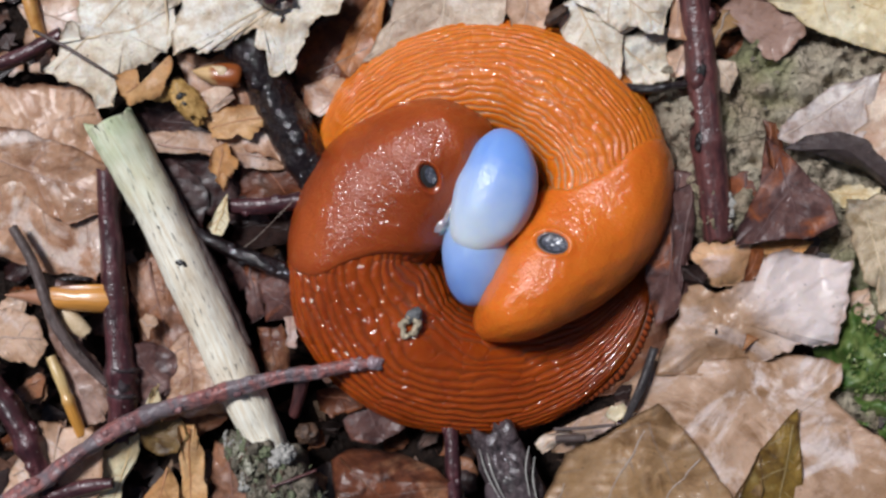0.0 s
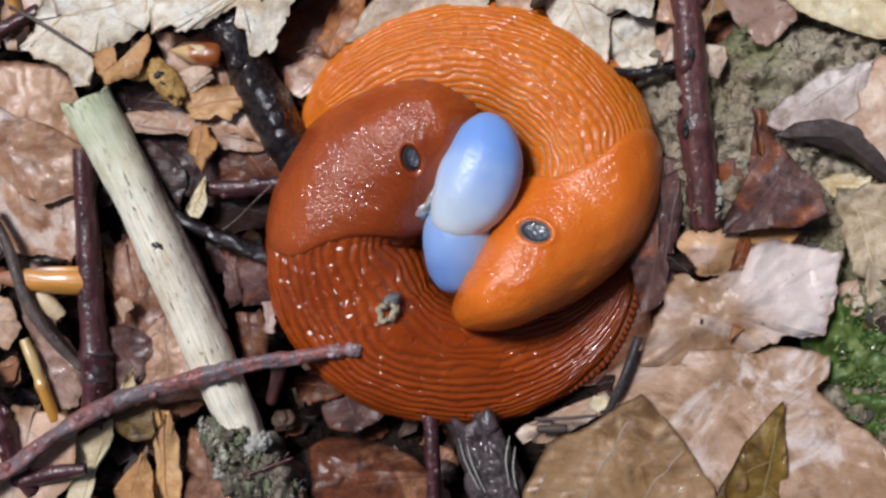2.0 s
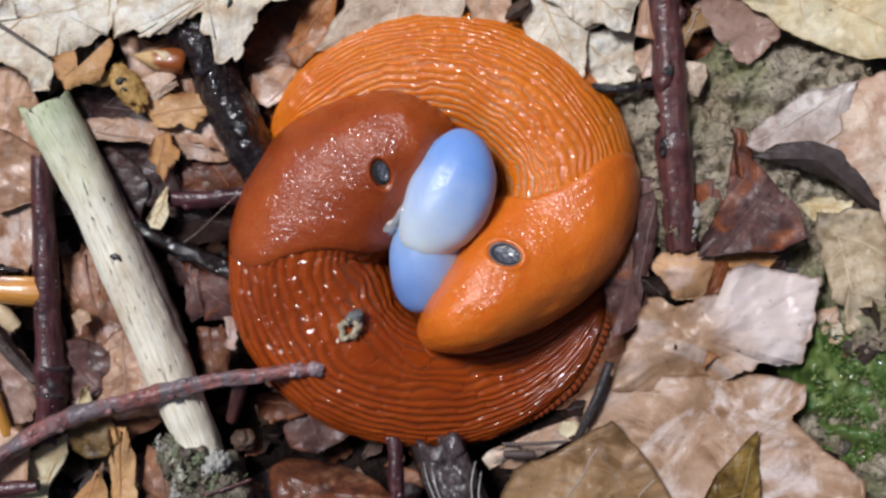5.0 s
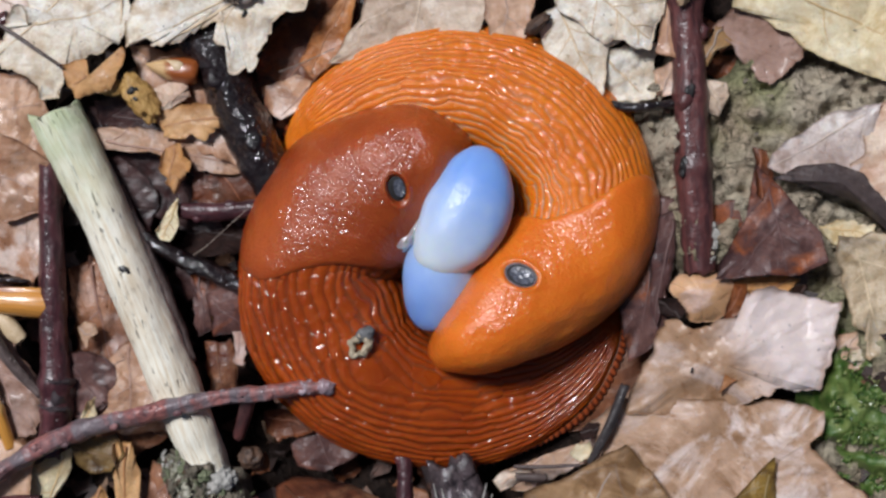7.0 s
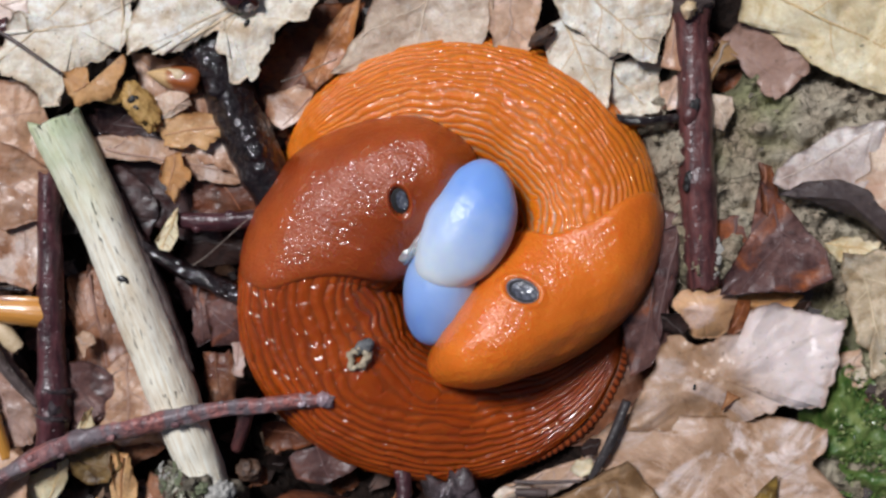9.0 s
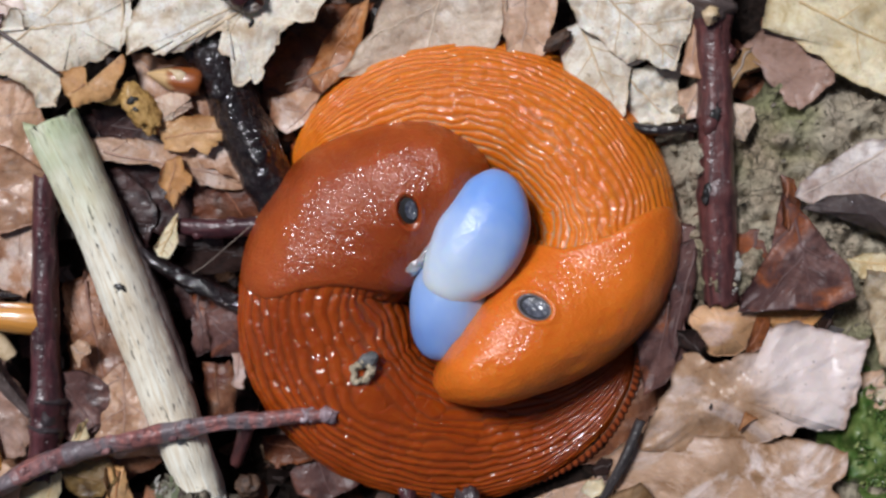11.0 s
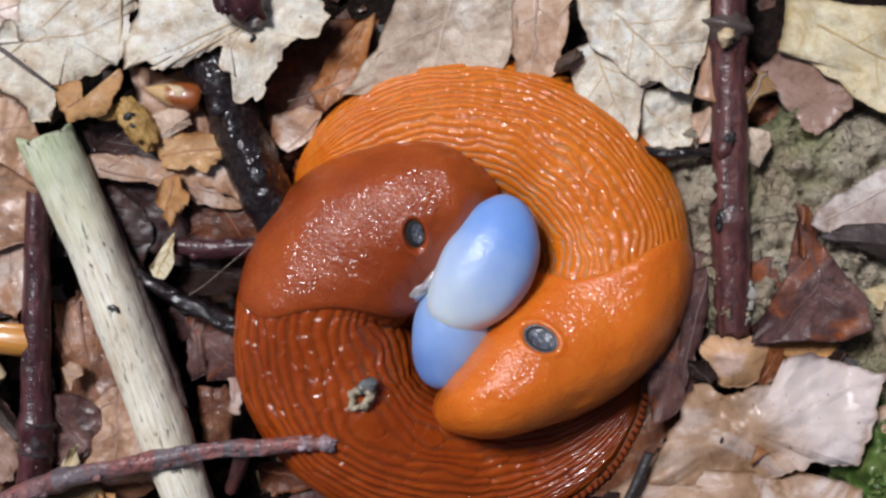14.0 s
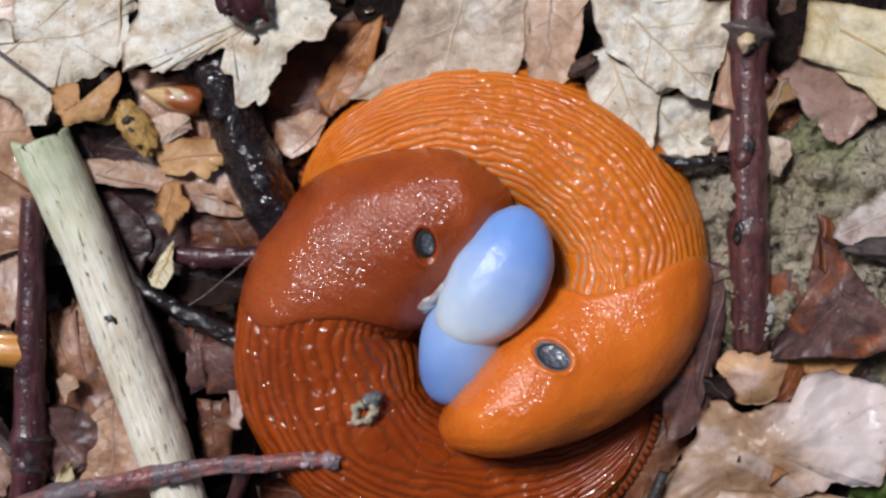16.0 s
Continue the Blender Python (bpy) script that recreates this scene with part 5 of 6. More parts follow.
    leaf("brown leaf scrap by the rotten branch", [(530, 760), (570, 755), (575, 790), (545, 800)], -0.4, RUST, ((530, 760), (570, 795)), seed=61)
    # the next two leaves are blackened in place of gap shade
    leaf("leaf between dark twigs, coloured plum-black for shade", [(395, 440), (500, 470), (505, 520), (420, 520)], -0.95, MURK, ((395, 450), (505, 510)), seed=62)
    leaf("leaf beneath the bleached stick, darkened to stand for shade", [(235, 290), (300, 280), (370, 330), (360, 420), (280, 400)], -0.7, MURK, ((240, 290), (350, 410)), seed=63)
    # an orange leaf given RUST so that it looks shaded
    leaf("leaf scrap at the slug's foot, rust-dark for shade", [(560, 690), (630, 680), (640, 720), (590, 745), (560, 730)], -0.78, RUST, ((560, 700), (640, 710)), seed=56)



def litter_pieces():
    """Small torn pieces of wet leaf lying deep between the larger leaves."""
    rng = np.random.default_rng(33)
    kinds = ((MURK, "plum-black"), (ROSE, "rosy brown"), (PLUM, "plum-brown"), (RUST, "rusty"), (PINK, "pinkish brown"), (EMBER, "wet red-brown"), (MURK, "plum-black"), (TAN, "tan"))
    places = ((0, 480, 440, 900, 44), (225, 500, 180, 440, 14), (520, 960, 760, 900, 12), (1150, 1240, 300, 560, 5), (-40, 140, -40, 140, 8), (1225, 1330, -40, 120, 6))
    for u0, u1, v0, v1, count in places:
        for k in range(count):
            u, v, r = rng.uniform(u0, u1), rng.uniform(v0, v1), rng.uniform(20, 48)
            turn, n = rng.uniform(0, 6.28), 7
            spots = plan(u, v, 0) * 100
            h = min(float(bed(np.array(spots.x), np.array(spots.y))[0]) + rng.uniform(0.12, 0.34), -0.5)
            ring = [(u + r * (0.55 + 0.45 * rng.random()) * math.cos(turn) * math.cos(a) - r * 0.6 * math.sin(turn) * math.sin(a), v + r * math.sin(turn) * math.cos(a) * (0.55 + 0.45 * rng.random()) + r * 0.6 * math.cos(turn) * math.sin(a), h + rng.uniform(-0.05, 0.1)) for a in np.linspace(0, 6.28, n, endpoint=False)]
            material, tone = kinds[int(rng.integers(len(kinds)))]
            leaf("small " + tone + " leaf scrap in the wet litter", ring, h, material, ((u - r * math.cos(turn), v - r * math.sin(turn)), (u + r * math.cos(turn), v + r * math.sin(turn))), seed=100 + int(u) % 97 + k, jag=5, wrinkle=0.06, ribs=0.004, rib_size=0.008, mesh=(84, 7), name="leaf_scrap")


def holes():
    """Small near-black flakes laid on leaves, their colour standing in for the dark of holes."""
    for u, v, h, r, turn in ((1267, 587, 0.1, 0.03, 80), (500, 34, 0.17, 0.05, 60)):
        tagged(new("leaf_hole", lump("leaf_hole", PORE_DARK, (u, v, h), (r * 1.4, r * 0.6, 0.02), turn, int(u), 0.4, 2.4, rows=10, cols=14)), "small black flake in place of a hole in a leaf", "hole")


leaves()
litter_pieces()
holes()


# ---- twigs and sticks ----
def hairs(host):
    """Short pale fibres that stand out of the rotten wood."""
    rng = np.random.default_rng(21)
    verts, faces = [], []
    for k in range(420):
        v, off = rng.uniform(770, 905), rng.uniform(-1.05, 1.05)
        wide = 0.36 + 0.28 * min(1, (v - 770) / 60)
        a = np.array(plan(433 + 0.7 * (v - 770) + off * wide * 98, v, -0.5 + wide * math.sqrt(max(0.05, 1 - 0.85 * off * off)))) * 100
        d = rng.normal(0, 1, 3) + [0.4 * off, 0, 0.5]
        d *= rng.uniform(0.08, 0.26) / np.linalg.norm(d)
        side = np.cross(d, rng.normal(0, 1, 3))
        side *= 0.011 / np.linalg.norm(side)
        up = np.cross(d, side) / np.linalg.norm(d)
        mid, c = a + d * 0.55 + rng.normal(0, 0.02, 3), len(verts)
        verts += [a + side, a - side * 0.5 + up, a - side * 0.5 - up, mid + side * 0.8, mid - side * 0.4 + up * 0.8, mid - side * 0.4 - up * 0.8, a + d]
        for i in range(3):
            j = (i + 1) % 3
            faces += [[c + i, c + j, c + 3 + j, c + 3 + i], [c + 3 + i, c + 3 + j, c + 6]]
    tagged(part("fibre_tuft", mesh_of("fibre_tuft", np.array(verts) * 0.01, faces, FIBRE, False), host, "frayed grey-green fibres"), kind="stuff")


def twigs():
    st = stem("stick", "bleached barkless stick, green at its broken end", [(195, 214, -0.36, 0.45), (269, 350, -0.37, 0.44), (340, 500, -0.38, 0.43), (411, 650, -0.37, 0.42), (463, 765, -0.38, 0.38), (492, 830, -0.42, 0.35)], WOOD, 40, 0.05, seed=3, ragged=0.5, along=160)
    part("bark_strip", stem("bark_strip", "", [(300, 330, -0.5, 0.1), (352, 436, -0.5, 0.13), (394, 520, -0.5, 0.13), (438, 615, -0.5, 0.1)], GREY_BARK, 14, 0.2, seed=6, along=40).data, st, "thin brown strip along one edge of the stick")
    bpy.data.objects.remove(bpy.data.objects["bark_strip"])
    part("knot_mark", lump("knot_mark", PORE_DARK, (319, 466, 0.045), (0.12, 0.07, 0.03), -30, 2, 0.4, 3.0, rows=10, cols=12), st, "small dark knot mark")
    rot = stem("rotten_branch", "rotten mossy branch end with grey flakes", [(430, 770, -0.55, 0.35), (480, 830, -0.5, 0.62), (530, 900, -0.5, 0.66), (570, 980, -0.5, 0.6)], ROTTEN, 30, 0.32, seed=8, ragged=0.9)
    for k in range(150):
        v, off = 768 + 150 * hashed(k, 2, 3), 2 * hashed(k, 1, 3) - 1
        wide = 0.36 + 0.28 * min(1, (v - 768) / 60)
        u = 433 + 0.7 * (v - 770) + off * wide * 98
        r = 0.025 + 0.06 * hashed(k, 5, 3) ** 2
        part("flake", lump("flake", (ROTTEN, LICHEN, DARK_HUSK, ROTTEN, DARK_HUSK, GREEN_GRIT, FIBRE)[k % 7], (u, v, -0.5 + wide * math.sqrt(1 - 0.85 * off * off)), (r * 2.2, r, r * 0.35), 50 + 70 * hashed(k, 7, 3), k, 0.5, 2.6, rows=8, cols=10, tilt=40 * hashed(k, 9, 3) - 20), rot, "loose grey flake")
    for u, v, r, m in ((500, 806, 0.2, LICHEN), (488, 820, 0.13, LICHEN), (520, 838, 0.16, ROTTEN), (470, 800, 0.1, GREEN_GRIT), (452, 794, 0.1, ROTTEN)):
        part("crust", lump("crust", m, (u, v, 0.1), (r, r * 0.75, 0.07), 40, int(u), 0.6, 3.4, rows=20, cols=26), rot, "crusty lichen on the rotten wood")
    part("husk_cup", lump("husk_cup", DARK_HUSK, (543, 768, -0.15), (0.2, 0.17, 0.14), 20, 4, 0.3, 2.0), rot, "brown hollow cup beside the branch")
    hairs(rot)
    tw = stem("twig", "red-barked twig with grey knots and a lichen patch", [(1218, -140, -0.3, 0.27), (1228, 0, -0.29, 0.275), (1242, 130, -0.28, 0.28), (1252, 250, -0.28, 0.285), (1262, 350, -0.32, 0.28), (1272, 425, -0.36, 0.26)], RED_BARK, 28, 0.07, [(0.19, 0.25, 0.2), (0.478, 0.1, 0.12), (0.695, 0.12, 0.12)], 5, bumps=2)
    part("bud_scar", lump("bud_scar", PALE_SCALE, (1222, -30, 0.12), (0.13, 0.11, 0.15), 80, 4, 0.4, 3.0, rows=14, cols=16), tw, "pale broken bud stub")
    part("node_collar", lump("node_collar", GREY_BARK, (1221, -42, -0.22), (0.26, 0.4, 0.37), 83, 9, 0.22, 2.4, rows=20, cols=24), tw, "swollen grey node below the bud")
    for u, v in ((1241, 127), (1238, 252)):
        part("knot", lump("knot", PORE_DARK, (u, v, -0.04), (0.17, 0.085, 0.06), 80, int(v), 0.4, 2.5, rows=14, cols=16), tw, "dark sunken knot")
    for k, (u, v, r) in enumerate(((1283, 345, 0.1), (1287, 362, 0.13), (1290, 382, 0.11), (1288, 400, 0.08))):
        part("lichen", lump("lichen", LICHEN, (u, v, -0.22), (r, r * 0.8, 0.07), 30 * k, k + 3, 0.5, 3.0, rows=12, cols=14), tw, "crusty grey-white lichen")
    c = stem("twig", "thin reddish twig lying across the stick", [(-60, 930, 0.0, 0.163), (60, 862, 0.05, 0.159), (150, 795, 0.1, 0.150), (250, 738, 0.14, 0.146), (380, 697, 0.16, 0.142), (480, 672, 0.17, 0.138), (570, 655, 0.2, 0.129), (620, 648, 0.24, 0.120), (664, 642, 0.3, 0.112)], TWIG_BARK, 22, 0.24, [(0.3, 0.12, 0.1), (0.48, 0.25, 0.13), (0.61, 0.2, 0.12), (0.72, 0.2, 0.12), (0.84, 0.25, 0.12), (0.97, 0.3, 0.1)], 7, bumps=16)
    part("bud", lump("bud", WET_BUD, (664, 642, 0.32), (0.15, 0.12, 0.11), 10, 6, 0.35, 2.5, rows=14, cols=18), c, "glistening pale bud at the twig's tip")
    part("bud", lump("bud", WET_BUD, (630, 646, 0.3), (0.13, 0.12, 0.09), 40, 9, 0.4, 2.8, rows=14, cols=18), c, "pale swollen bud")
    part("side_shoot", stem("side_shoot", "", [(535, 665, 0.0, 0.14), (530, 700, -0.25, 0.12), (520, 735, -0.5, 0.1)], RED_BARK, 12, 0.1, seed=4, along=20).data, c, "broken side shoot")
    bpy.data.objects.remove(bpy.data.objects["side_shoot"])
    pt = stem("twig", "dark purple twig with pale specks", [(188, 300, -0.35, 0.19), (196, 420, -0.34, 0.21), (206, 560, -0.33, 0.23), (216, 680, -0.34, 0.26), (212, 780, -0.4, 0.24)], PURPLE_BARK, 22, 0.08, [(0.75, 0.2, 0.15), (0.84, 0.2, 0.12)], 9)
    part("node_collar", lump("node_collar", DARK_BARK, (215, 680, -0.34), (0.34, 0.3, 0.28), 86, 12, 0.18, 3.0, rows=20, cols=24), pt, "dark ringed node")
    for k, (u, v) in enumerate(((222, 655), (222, 700))):
        part("node_ring", lump("node_ring", DARK_BARK, (u - 4, v, -0.32), (0.1, 0.31, 0.29), 86, 14 + k, 0.12, 3.0, rows=16, cols=24), pt, "raised ring of the node")
    stem("stem", "thin grey dead stem lying on leaves", [(22, 402, -0.12, 0.09), (60, 470, -0.12, 0.1), (95, 565, -0.14, 0.11), (140, 630, -0.2, 0.1), (190, 680, -0.3, 0.08)], GREY_BARK, 14, 0.08, seed=11)
    stem("twig", "dark knotty twig at the litter's edge", [(-50, 640, -0.3, 0.2), (0, 700, -0.25, 0.22), (45, 770, -0.22, 0.25), (80, 850, -0.25, 0.2), (110, 900, -0.3, 0.15)], PURPLE_BARK, 20, 0.12, [(0.6, 0.2, 0.15)], 12, bumps=5)
    stem("twig", "short dull twig under the crossing twig", [(90, 880, -0.15, 0.13), (150, 862, -0.12, 0.14), (200, 855, -0.12, 0.1)], PURPLE_BARK, 14, 0.1, seed=13)
    stem("branch", "black wet branch running under the slugs", [(410, 30, -0.5, 0.36), (455, 110, -0.42, 0.4), (500, 200, -0.42, 0.42), (550, 290, -0.5, 0.4), (620, 400, -0.8, 0.35)], BLACK_BARK, 28, 0.14, seed=14, bumps=4)
    stem("twig", "black wet twig in the hollow", [(330, 400, -0.55, 0.12), (400, 440, -0.5, 0.14), (460, 462, -0.5, 0.15), (540, 500, -0.55, 0.14)], BLACK_BARK, 16, 0.2, seed=15, bumps=5)
    stem("twig", "purple wet twig stub beside the slugs", [(405, 365, -0.55, 0.13), (460, 365, -0.5, 0.16), (540, 355, -0.5, 0.16)], PURPLE_BARK, 16, 0.15, seed=16, bumps=3)
    stem("stem", "dark broken stem standing against a leaf", [(1158, 616, 0.1, 0.075), (1138, 678, 0.12, 0.085), (1118, 722, 0.1, 0.075), (1104, 748, 0.08, 0.05)], SLATE_BARK, 14, 0.1, seed=17)
    stem("twig", "purple twig under the slug", [(795, 740, -0.5, 0.14), (800, 800, -0.42, 0.14), (805, 900, -0.4, 0.14), (806, 980, -0.4, 0.14)], PURPLE_BARK, 14, 0.08, seed=18, bumps=3)
    chunk = stem("bark_chunk", "grey-purple bark chunk with pale ridges", [(870, 765, -0.5, 0.36), (895, 830, -0.4, 0.46), (925, 910, -0.4, 0.48), (950, 990, -0.4, 0.45)], DARK_BARK, 20, 0.24, seed=19, ragged=0.8, category="bark", flat=0.8, bumps=3)
    for k, (u, v, w, h) in enumerate(((848, 795, 872, 0.0), (862, 802, 884, -0.02), (936, 790, 925, 0.0), (946, 808, 940, -0.05))):
        part("splinter", stem("splinter", "", [(u, v, h - 0.08, 0.008), ((u + w) / 2, v + 40, h - 0.02, 0.016), (w + 12, v + 88, h - 0.05, 0.01)], LICHEN, 8, 0.2, seed=50 + k, category="", group="", along=20).data, chunk, "pale glossy splinter of bark")
        bpy.data.objects.remove(bpy.data.objects["splinter"])
    stem("leaf_stalk", "thin brown stalk beside the olive leaf", [(980, 760, 0.0, 0.03), (1030, 758, 0.06, 0.032), (1090, 752, 0.08, 0.028)], GREY_BARK, 10, 0.06, seed=41, category="stalk", along=30)
    stem("stem", "short brown stub by the olive leaf", [(984, 776, -0.02, 0.07), (1010, 776, 0.0, 0.08), (1034, 776, 0.0, 0.075)], GREY_BARK, 12, 0.1, seed=42, ragged=0.4, along=20)
    tip = stem("twig", "dark glossy twig end over the bleached leaf", [(425, -150, 0.4, 0.36), (456, -75, 0.36, 0.39), (482, -24, 0.28, 0.36), (496, -4, 0.2, 0.27)], PURPLE_BARK, 22, 0.18, seed=20, ragged=0.8, bumps=3)
    part("broken_end", lump("broken_end", STONE, (499, 2, 0.22), (0.12, 0.2, 0.12), -60, 5, 0.45, 3.0, rows=16, cols=20), tip, "pale splintered end")
    stem("twig", "dark thin twig lodged under a stone", [(1090, 152, -0.25, 0.08), (1150, 158, -0.22, 0.09), (1215, 148, -0.3, 0.07)], BLACK_BARK, 12, 0.12, seed=21)
    stem("twig", "brown twig along the leaf gap", [(-40, 130, -0.4, 0.12), (40, 100, -0.35, 0.14), (110, 60, -0.35, 0.12)], PURPLE_BARK, 14, 0.15, seed=22)
    stem("stem", "orange-brown leaf stalk in the litter", [(40, -80, -0.3, 0.13), (55, 10, -0.3, 0.14), (75, 70, -0.38, 0.1)], SCALE, 12, 0.06, seed=23)
    stem("leaf_stalk", "thin dark stalk across the bleached leaf", [(60, 55, 0.08, 0.035), (110, 80, 0.16, 0.035), (160, 110, 0.19, 0.032), (200, 135, 0.14, 0.03)], GREY_BARK, 10, 0.05, seed=24, category="stalk")
    stem("stem", "yellow jointed stalk between leaves", [(90, 632, -0.34, 0.09), (104, 664, -0.28, 0.115), (116, 696, -0.26, 0.1), (126, 722, -0.28, 0.115), (146, 772, -0.36, 0.1)], STALK, 16, 0.06, [(0.55, 0.18, 0.08)], seed=25)
    for k, row in enumerate([[(432, 438, -0.35, 0.012), (455, 420, -0.3, 0.01), (490, 385, -0.28, 0.009), (520, 355, -0.3, 0.008)], [(650, 85, -0.1, 0.01), (600, 110, -0.15, 0.009), (560, 128, -0.3, 0.008)],
                             [(480, 862, 0.2, 0.03), (520, 848, 0.22, 0.03), (560, 832, 0.15, 0.025)]]):
        stem("rootlet", "fine pale rootlet stretched over the litter", row, ROOT if k < 2 else RED_BARK, 8, 0.05, seed=30 + k, category="root", group="", along=30)


twigs()


# ---- buds, nuts, stones ----
def small_things():
    def thing(name, label, category, me, group=""):
        return tagged(new(name, me), label, category, group)

    bud = stem("bud", "long orange beech bud with a pinkish pointed tip", [(8, 522, -0.3, 0.012), (40, 524, -0.29, 0.085), (78, 526, -0.28, 0.17), (120, 528, -0.28, 0.225), (165, 530, -0.3, 0.245), (200, 531, -0.33, 0.24)], BUD, 28, 0.05, seed=2, ragged=0.2, category="bud", group="", flat=0.9)
    for k, (v, e) in enumerate(((512, 0.03), (536, 0.02))):
        part("bud_scale", stem("bud_scale", "", [(70 + 20 * k, v + 6 - 6 * k, -0.2, 0.01), (120, v, -0.14 - e, 0.07), (165, v, -0.15 - e, 0.09), (200, v, -0.2 - e, 0.085)], BUD, 14, 0.05, seed=5 + k, category="", group="", flat=0.4, along=40).data, bud, "overlapping papery scale")
        bpy.data.objects.remove(bpy.data.objects["bud_scale"])
    stem("bud", "pale blunt bud scale beside an orange bud", [(100, 540, -0.42, 0.13), (120, 560, -0.4, 0.17), (140, 578, -0.4, 0.165), (156, 592, -0.42, 0.12)], PALE_SCALE, 20, 0.06, seed=4, ragged=0.3, category="bud", group="", flat=0.8, along=40)
    thing("seed_pod", "narrow black seed pod beside the bud", "seed", lump("seed_pod", BLACK_BARK, (133, 494, -0.3), (0.36, 0.055, 0.06), 0, 5, 0.1, 1.5, rows=16, cols=16))
    nut = stem("nut", "glossy orange-brown beech nut with a pale point", [(340, 126, -0.2, 0.015), (358, 129, -0.2, 0.11), (382, 132, -0.2, 0.19), (404, 134, -0.22, 0.225), (420, 136, -0.22, 0.215), (428, 137, -0.23, 0.16)], NUT, 26, 0.05, seed=6, ragged=0.1, category="nut", group="", along=60)
    part("shell_flap", stem("shell_flap", "", [(372, 120, -0.1, 0.03), (388, 126, -0.03, 0.1), (400, 130, -0.03, 0.08)], PALE_SCALE, 12, 0.15, seed=7, category="", group="", flat=0.35, along=16).data, nut, "pale torn flap of shell")
    bpy.data.objects.remove(bpy.data.objects["shell_flap"])
    husk = thing("husk", "yellow-brown empty husk with black lumps for holes", "husk", lump("husk", GALL, (332, 180, -0.15), (0.4, 0.22, 0.17), -52, 8, 0.32, 2.4, rows=32, cols=40))
    # no openings are cut: black lumps give the dark of the holes
    for u, v, r in ((320, 170, 0.085), (326, 184, 0.07), (352, 204, 0.04)):
        part("hole", lump("hole", PORE_DARK, (u, v, 0.02 if r > 0.05 else -0.06), (r, r * 0.8, 0.03), 20, int(u), 0.25, 2.0, rows=10, cols=14), husk, "near-black lump in place of a hole in the husk")
    thing("husk", "flat tan husk scrap by the empty husk", "husk", lump("husk", GALL, (290, 168, -0.25), (0.28, 0.13, 0.1), 10, 9, 0.2, 2.0, rows=14, cols=18))
    thing("husk", "dark brown curled husk by the bleached leaves", "husk", lump("husk", DARK_HUSK, (985, 28, -0.05), (0.22, 0.11, 0.12), 40, 17, 0.3, 2.0))


small_things()


# ---- loose stuff: crumbs and scraps between the leaves, and moss ----
def scraps(name, label, count, area, sizes, material, seed, keep_out=None, lift=0.02, pts=7):
    rng = np.random.default_rng(seed)
    verts, faces = [], []
    while len(faces) < count * pts:
        x, y = rng.uniform(*area[0]), rng.uniform(*area[1])
        if keep_out and keep_out(x, y):
            continue
        z = float(bed(np.array(x), np.array(y))[0]) + lift + rng.uniform(0, 0.12)
        r = rng.uniform(*sizes)
        a = np.sort(rng.uniform(0, 2 * np.pi, pts))
        q = np.stack([np.cos(a) * r * rng.uniform(0.5, 1.1, pts), np.sin(a) * r * rng.uniform(0.4, 0.9, pts), rng.uniform(-0.03, 0.03, pts)], 1)
        m = np.array(Euler((rng.normal(0, 0.5), rng.normal(0, 0.5), rng.uniform(0, 6.3))).to_matrix())
        q = q @ m.T
        c = len(verts)
        verts += [*(q + [x, y, z]), *(q * 0.9 + [x, y, z - 0.03]), [x, y, z + 0.02 * r], [x, y, z - 0.03]]
        for k in range(pts):
            l = (k + 1) % pts
            faces += [[c + k, c + l, c + 2 * pts], [c + pts + l, c + pts + k, c + 2 * pts + 1], [c + k, c + pts + k, c + pts + l, c + l]]
        if len(verts) > count * (2 * pts + 2):
            break
    ob = new(name, mesh_of(name, np.array(verts) * 0.01, faces, material, False))
    tagged(ob, label, "litter", kind="stuff")


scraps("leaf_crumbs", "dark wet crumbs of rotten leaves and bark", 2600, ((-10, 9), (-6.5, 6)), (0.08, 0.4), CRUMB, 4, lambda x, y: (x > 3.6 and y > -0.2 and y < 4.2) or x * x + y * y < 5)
scraps("leaf_litter", "brown leaf litter covering the forest floor around", 9000, ((-140, 140), (-140, 140)), (0.8, 2.8), CRUMB, 5, lambda x, y: (-10.5 < x < 10 and -6.5 < y < 6.5) or math.hypot(x, y) > 15 + 125 * float(hashed(x * 3.1, y * 1.7)), 0.1, 9)


scraps("leaf_fragments", "torn brown and tan leaf fragments between larger leaves", 330, ((-9.5, -2.2), (-5.4, 4.6)), (0.15, 0.5), FRAGMENT, 14, lambda x, y: x * x + y * y < 9, 0.12, 9)
scraps("leaf_fragments", "wet plum-brown leaf fragments in the hollow", 60, ((-5.6, -3.2), (-3.2, 0.6)), (0.12, 0.42), WET_FRAGMENT, 16, None, 0.08, 8)
scraps("leaf_fragments", "torn brown leaf fragments under the slugs' edge", 30, ((-2.5, 2.6), (-5.4, -3.0)), (0.15, 0.45), FRAGMENT, 15, None, 0.1, 9)
scraps("clay_crumbs", "loose crumbs of pale olive clay on the soil", 1500, ((3.0, 8.6), (-4.2, 4.4)), (0.025, 0.1), CLOD, 9, lambda x, y: float(bed(np.array(x), np.array(y))[1]) < 0.6, 0.0, 6)


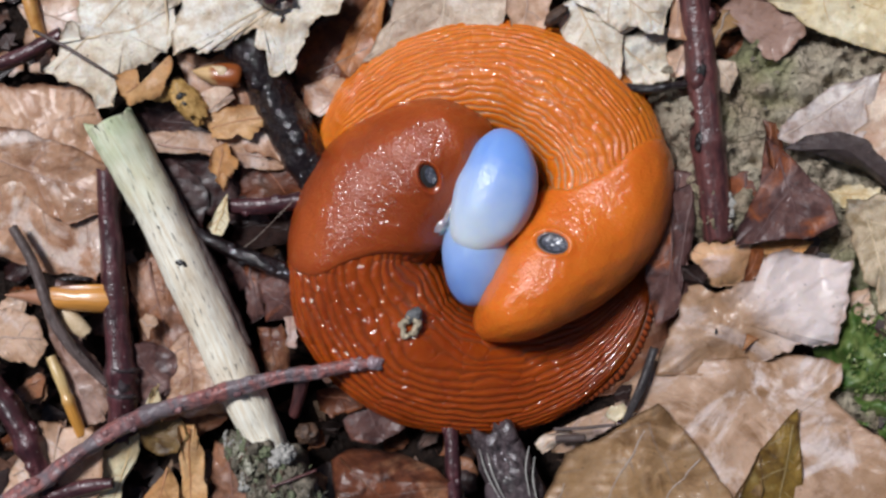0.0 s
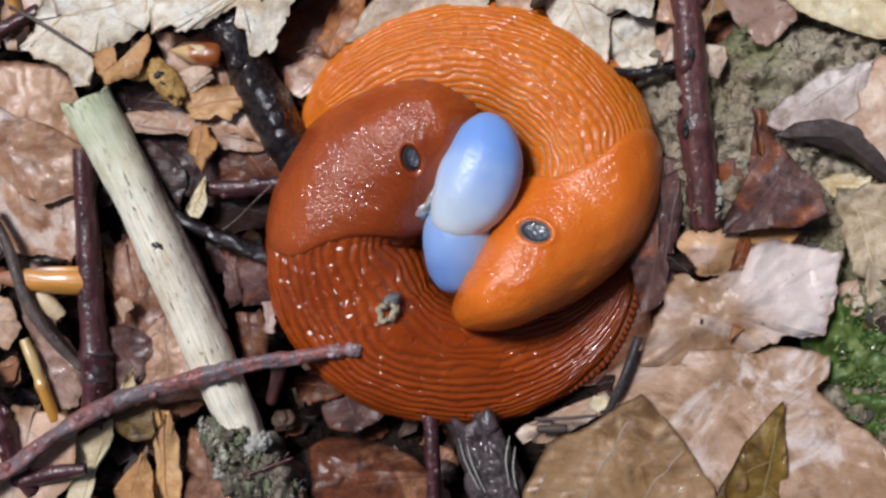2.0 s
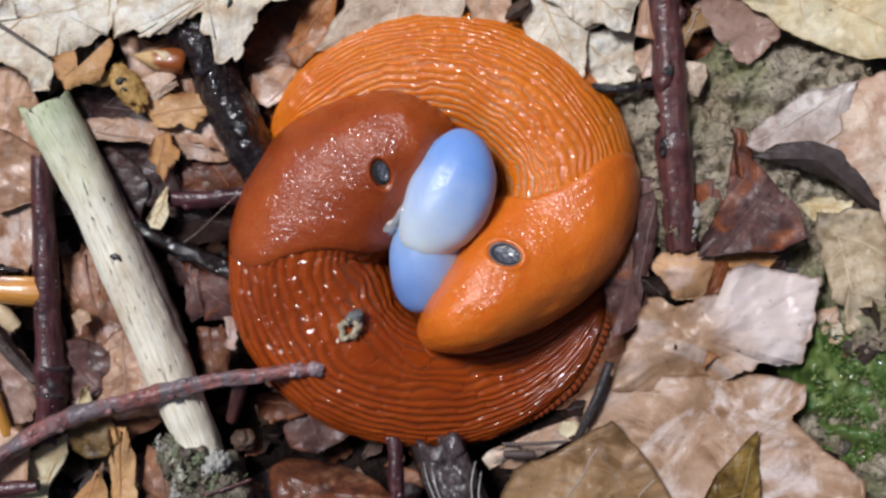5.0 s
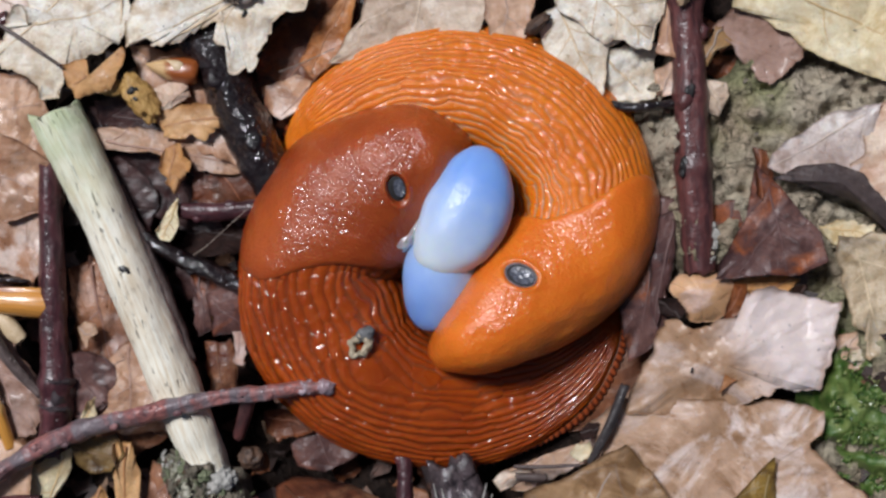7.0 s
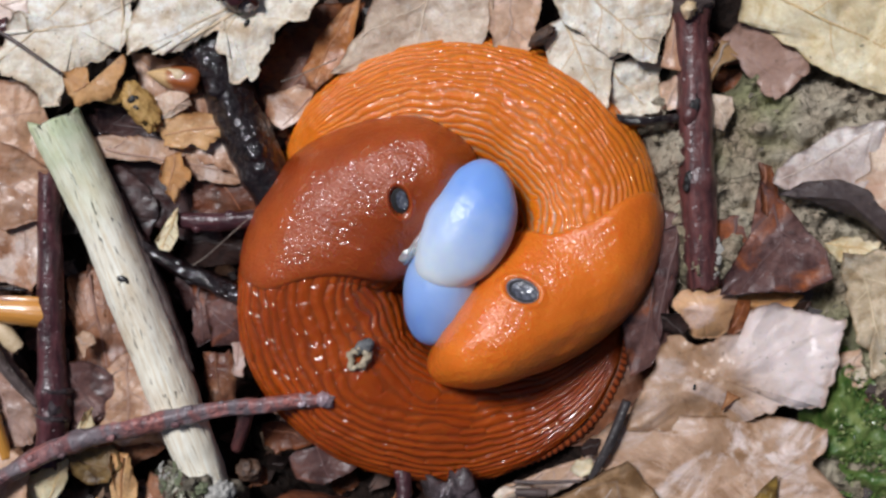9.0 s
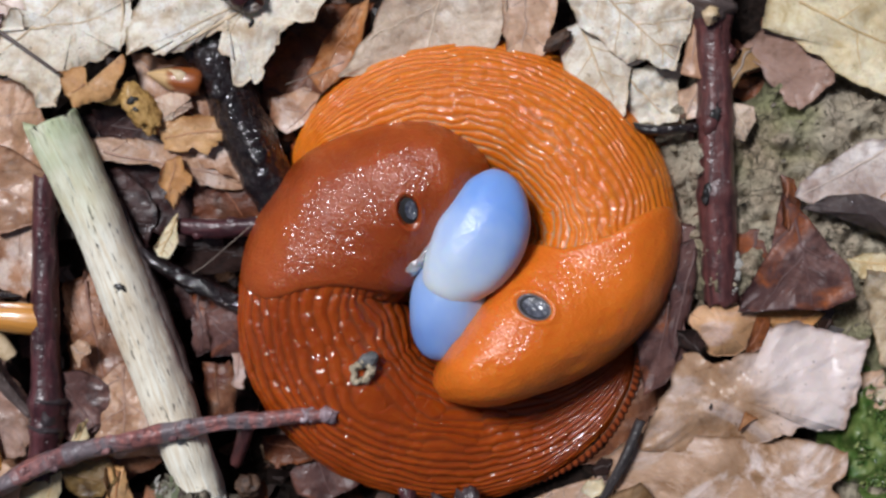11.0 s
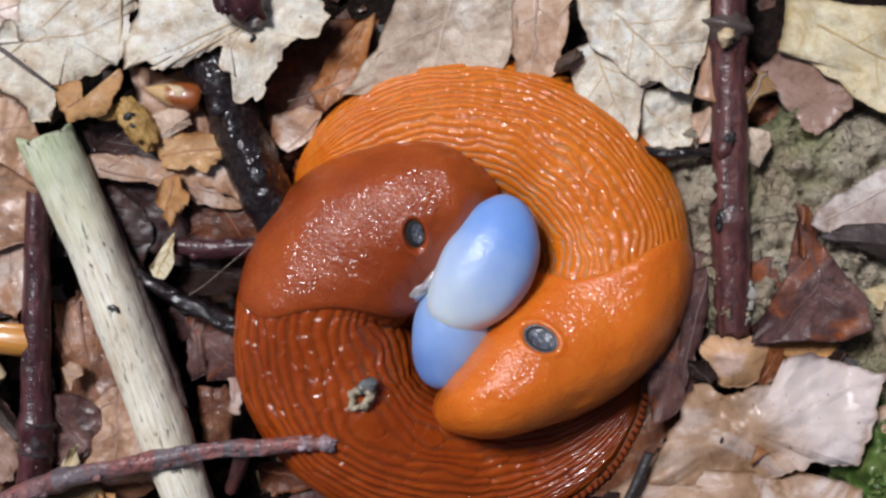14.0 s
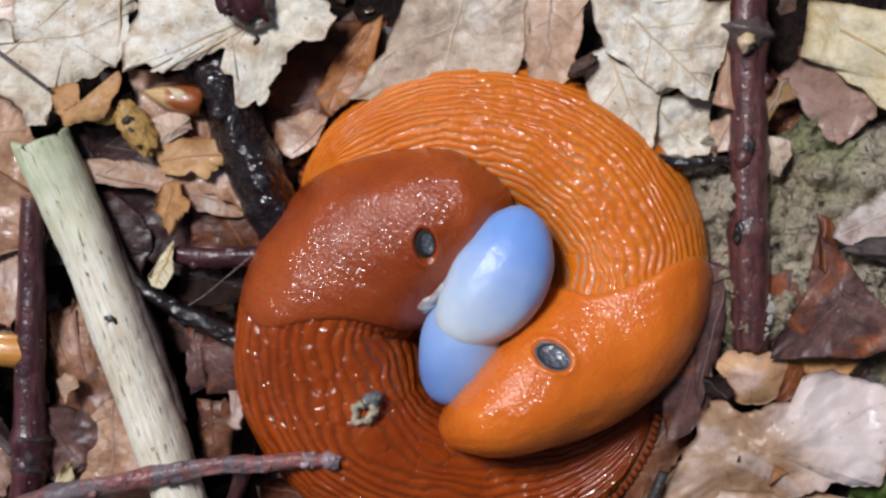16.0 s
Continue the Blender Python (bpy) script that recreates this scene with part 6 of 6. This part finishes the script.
def moss():
    """A lumpy green pad, with small wet leaves lying on it in tufts."""
    def height(u, v):
        d = np.hypot((u - 1625) / 160, (v - 665) / 150) + 0.25 * fnoise(u / 60, v / 60, 4, 3)
        crack = np.exp(-((v - 706 - 0.12 * (u - 1560) - 9 * fnoise(u / 40, u * 0, 3, 2)) / 8.0) ** 2)
        return -0.48 + 0.48 * step(1.05, 0.55, d) + 0.12 * fnoise(u / 34, v / 34, 9, 3) - 0.4 * crack, d

    u, v = np.meshgrid(np.arange(1440, 1800, 4.0), np.arange(500, 850, 4.0), indexing="xy")
    h, d = height(u, v)
    h = np.where(d > 1.05, -0.95, h)
    pad = np.array([plan(a, b, c) for a, b, c in zip(u.ravel(), v.ravel(), h.ravel())])
    root = new("moss", mesh_of("moss", pad, grid_faces(*u.shape)[:, ::-1], MOSS_PAD))
    tagged(root, "cushion of bright green wet moss on the soil", "moss", kind="stuff")
    rng = np.random.default_rng(8)
    verts, faces = [], []
    for k in range(700):
        while True:
            a, b = rng.uniform(1450, 1780), rng.uniform(520, 820)
            z, e = height(np.array(a), np.array(b))
            if e < 1.0 and z > -0.4 and float(fnoise(a / 26, b / 26, 17, 2)) > 0.1:
                break
        base = np.array(plan(a, b, float(z))) * 100
        out = rng.normal(0, 0.8, 3)
        out[2] = abs(out[2]) * 0.6 + 0.5
        out /= np.linalg.norm(out)
        for leafy in range(4):
            w = rng.normal(0, 0.6, 3) + out
            w /= np.linalg.norm(w)
            side = np.cross(w, rng.normal(0, 1, 3))
            side /= np.linalg.norm(side)
            p, ln, wd = base + out * 0.02 * leafy, rng.uniform(0.06, 0.15), rng.uniform(0.015, 0.035)
            c = len(verts)
            up = np.cross(side, w) * 0.015
            verts += [p, p + w * ln * 0.5 + side * wd, p + w * ln, p + w * ln * 0.5 - side * wd, p + w * ln * 0.5 + up]
            faces += [[c, c + 1, c + 4], [c + 1, c + 2, c + 4], [c + 2, c + 3, c + 4], [c + 3, c, c + 4]]
    tagged(part("moss_leaves", mesh_of("moss_leaves", np.array(verts) * 0.01, faces, MOSS, False), root, "tiny wet moss leaves"), kind="stuff")


moss()


# ---- the slow turning of the pair ----
TURN = [(0, 0, 0, 0), (4, -2.38, 0.012, -0.008), (8, -4.06, 0.024, -0.018), (12, -5.41, 0.02, -0.03), (16, -7.61, 0.032, -0.045)]


def motions():
    for thing in (slug_a, slug_b, grit):
        walk(thing, [(t, pose(x * 0.01, y * 0.01, 0, 0, 0, a)) for t, a, x, y in TURN])


motions()
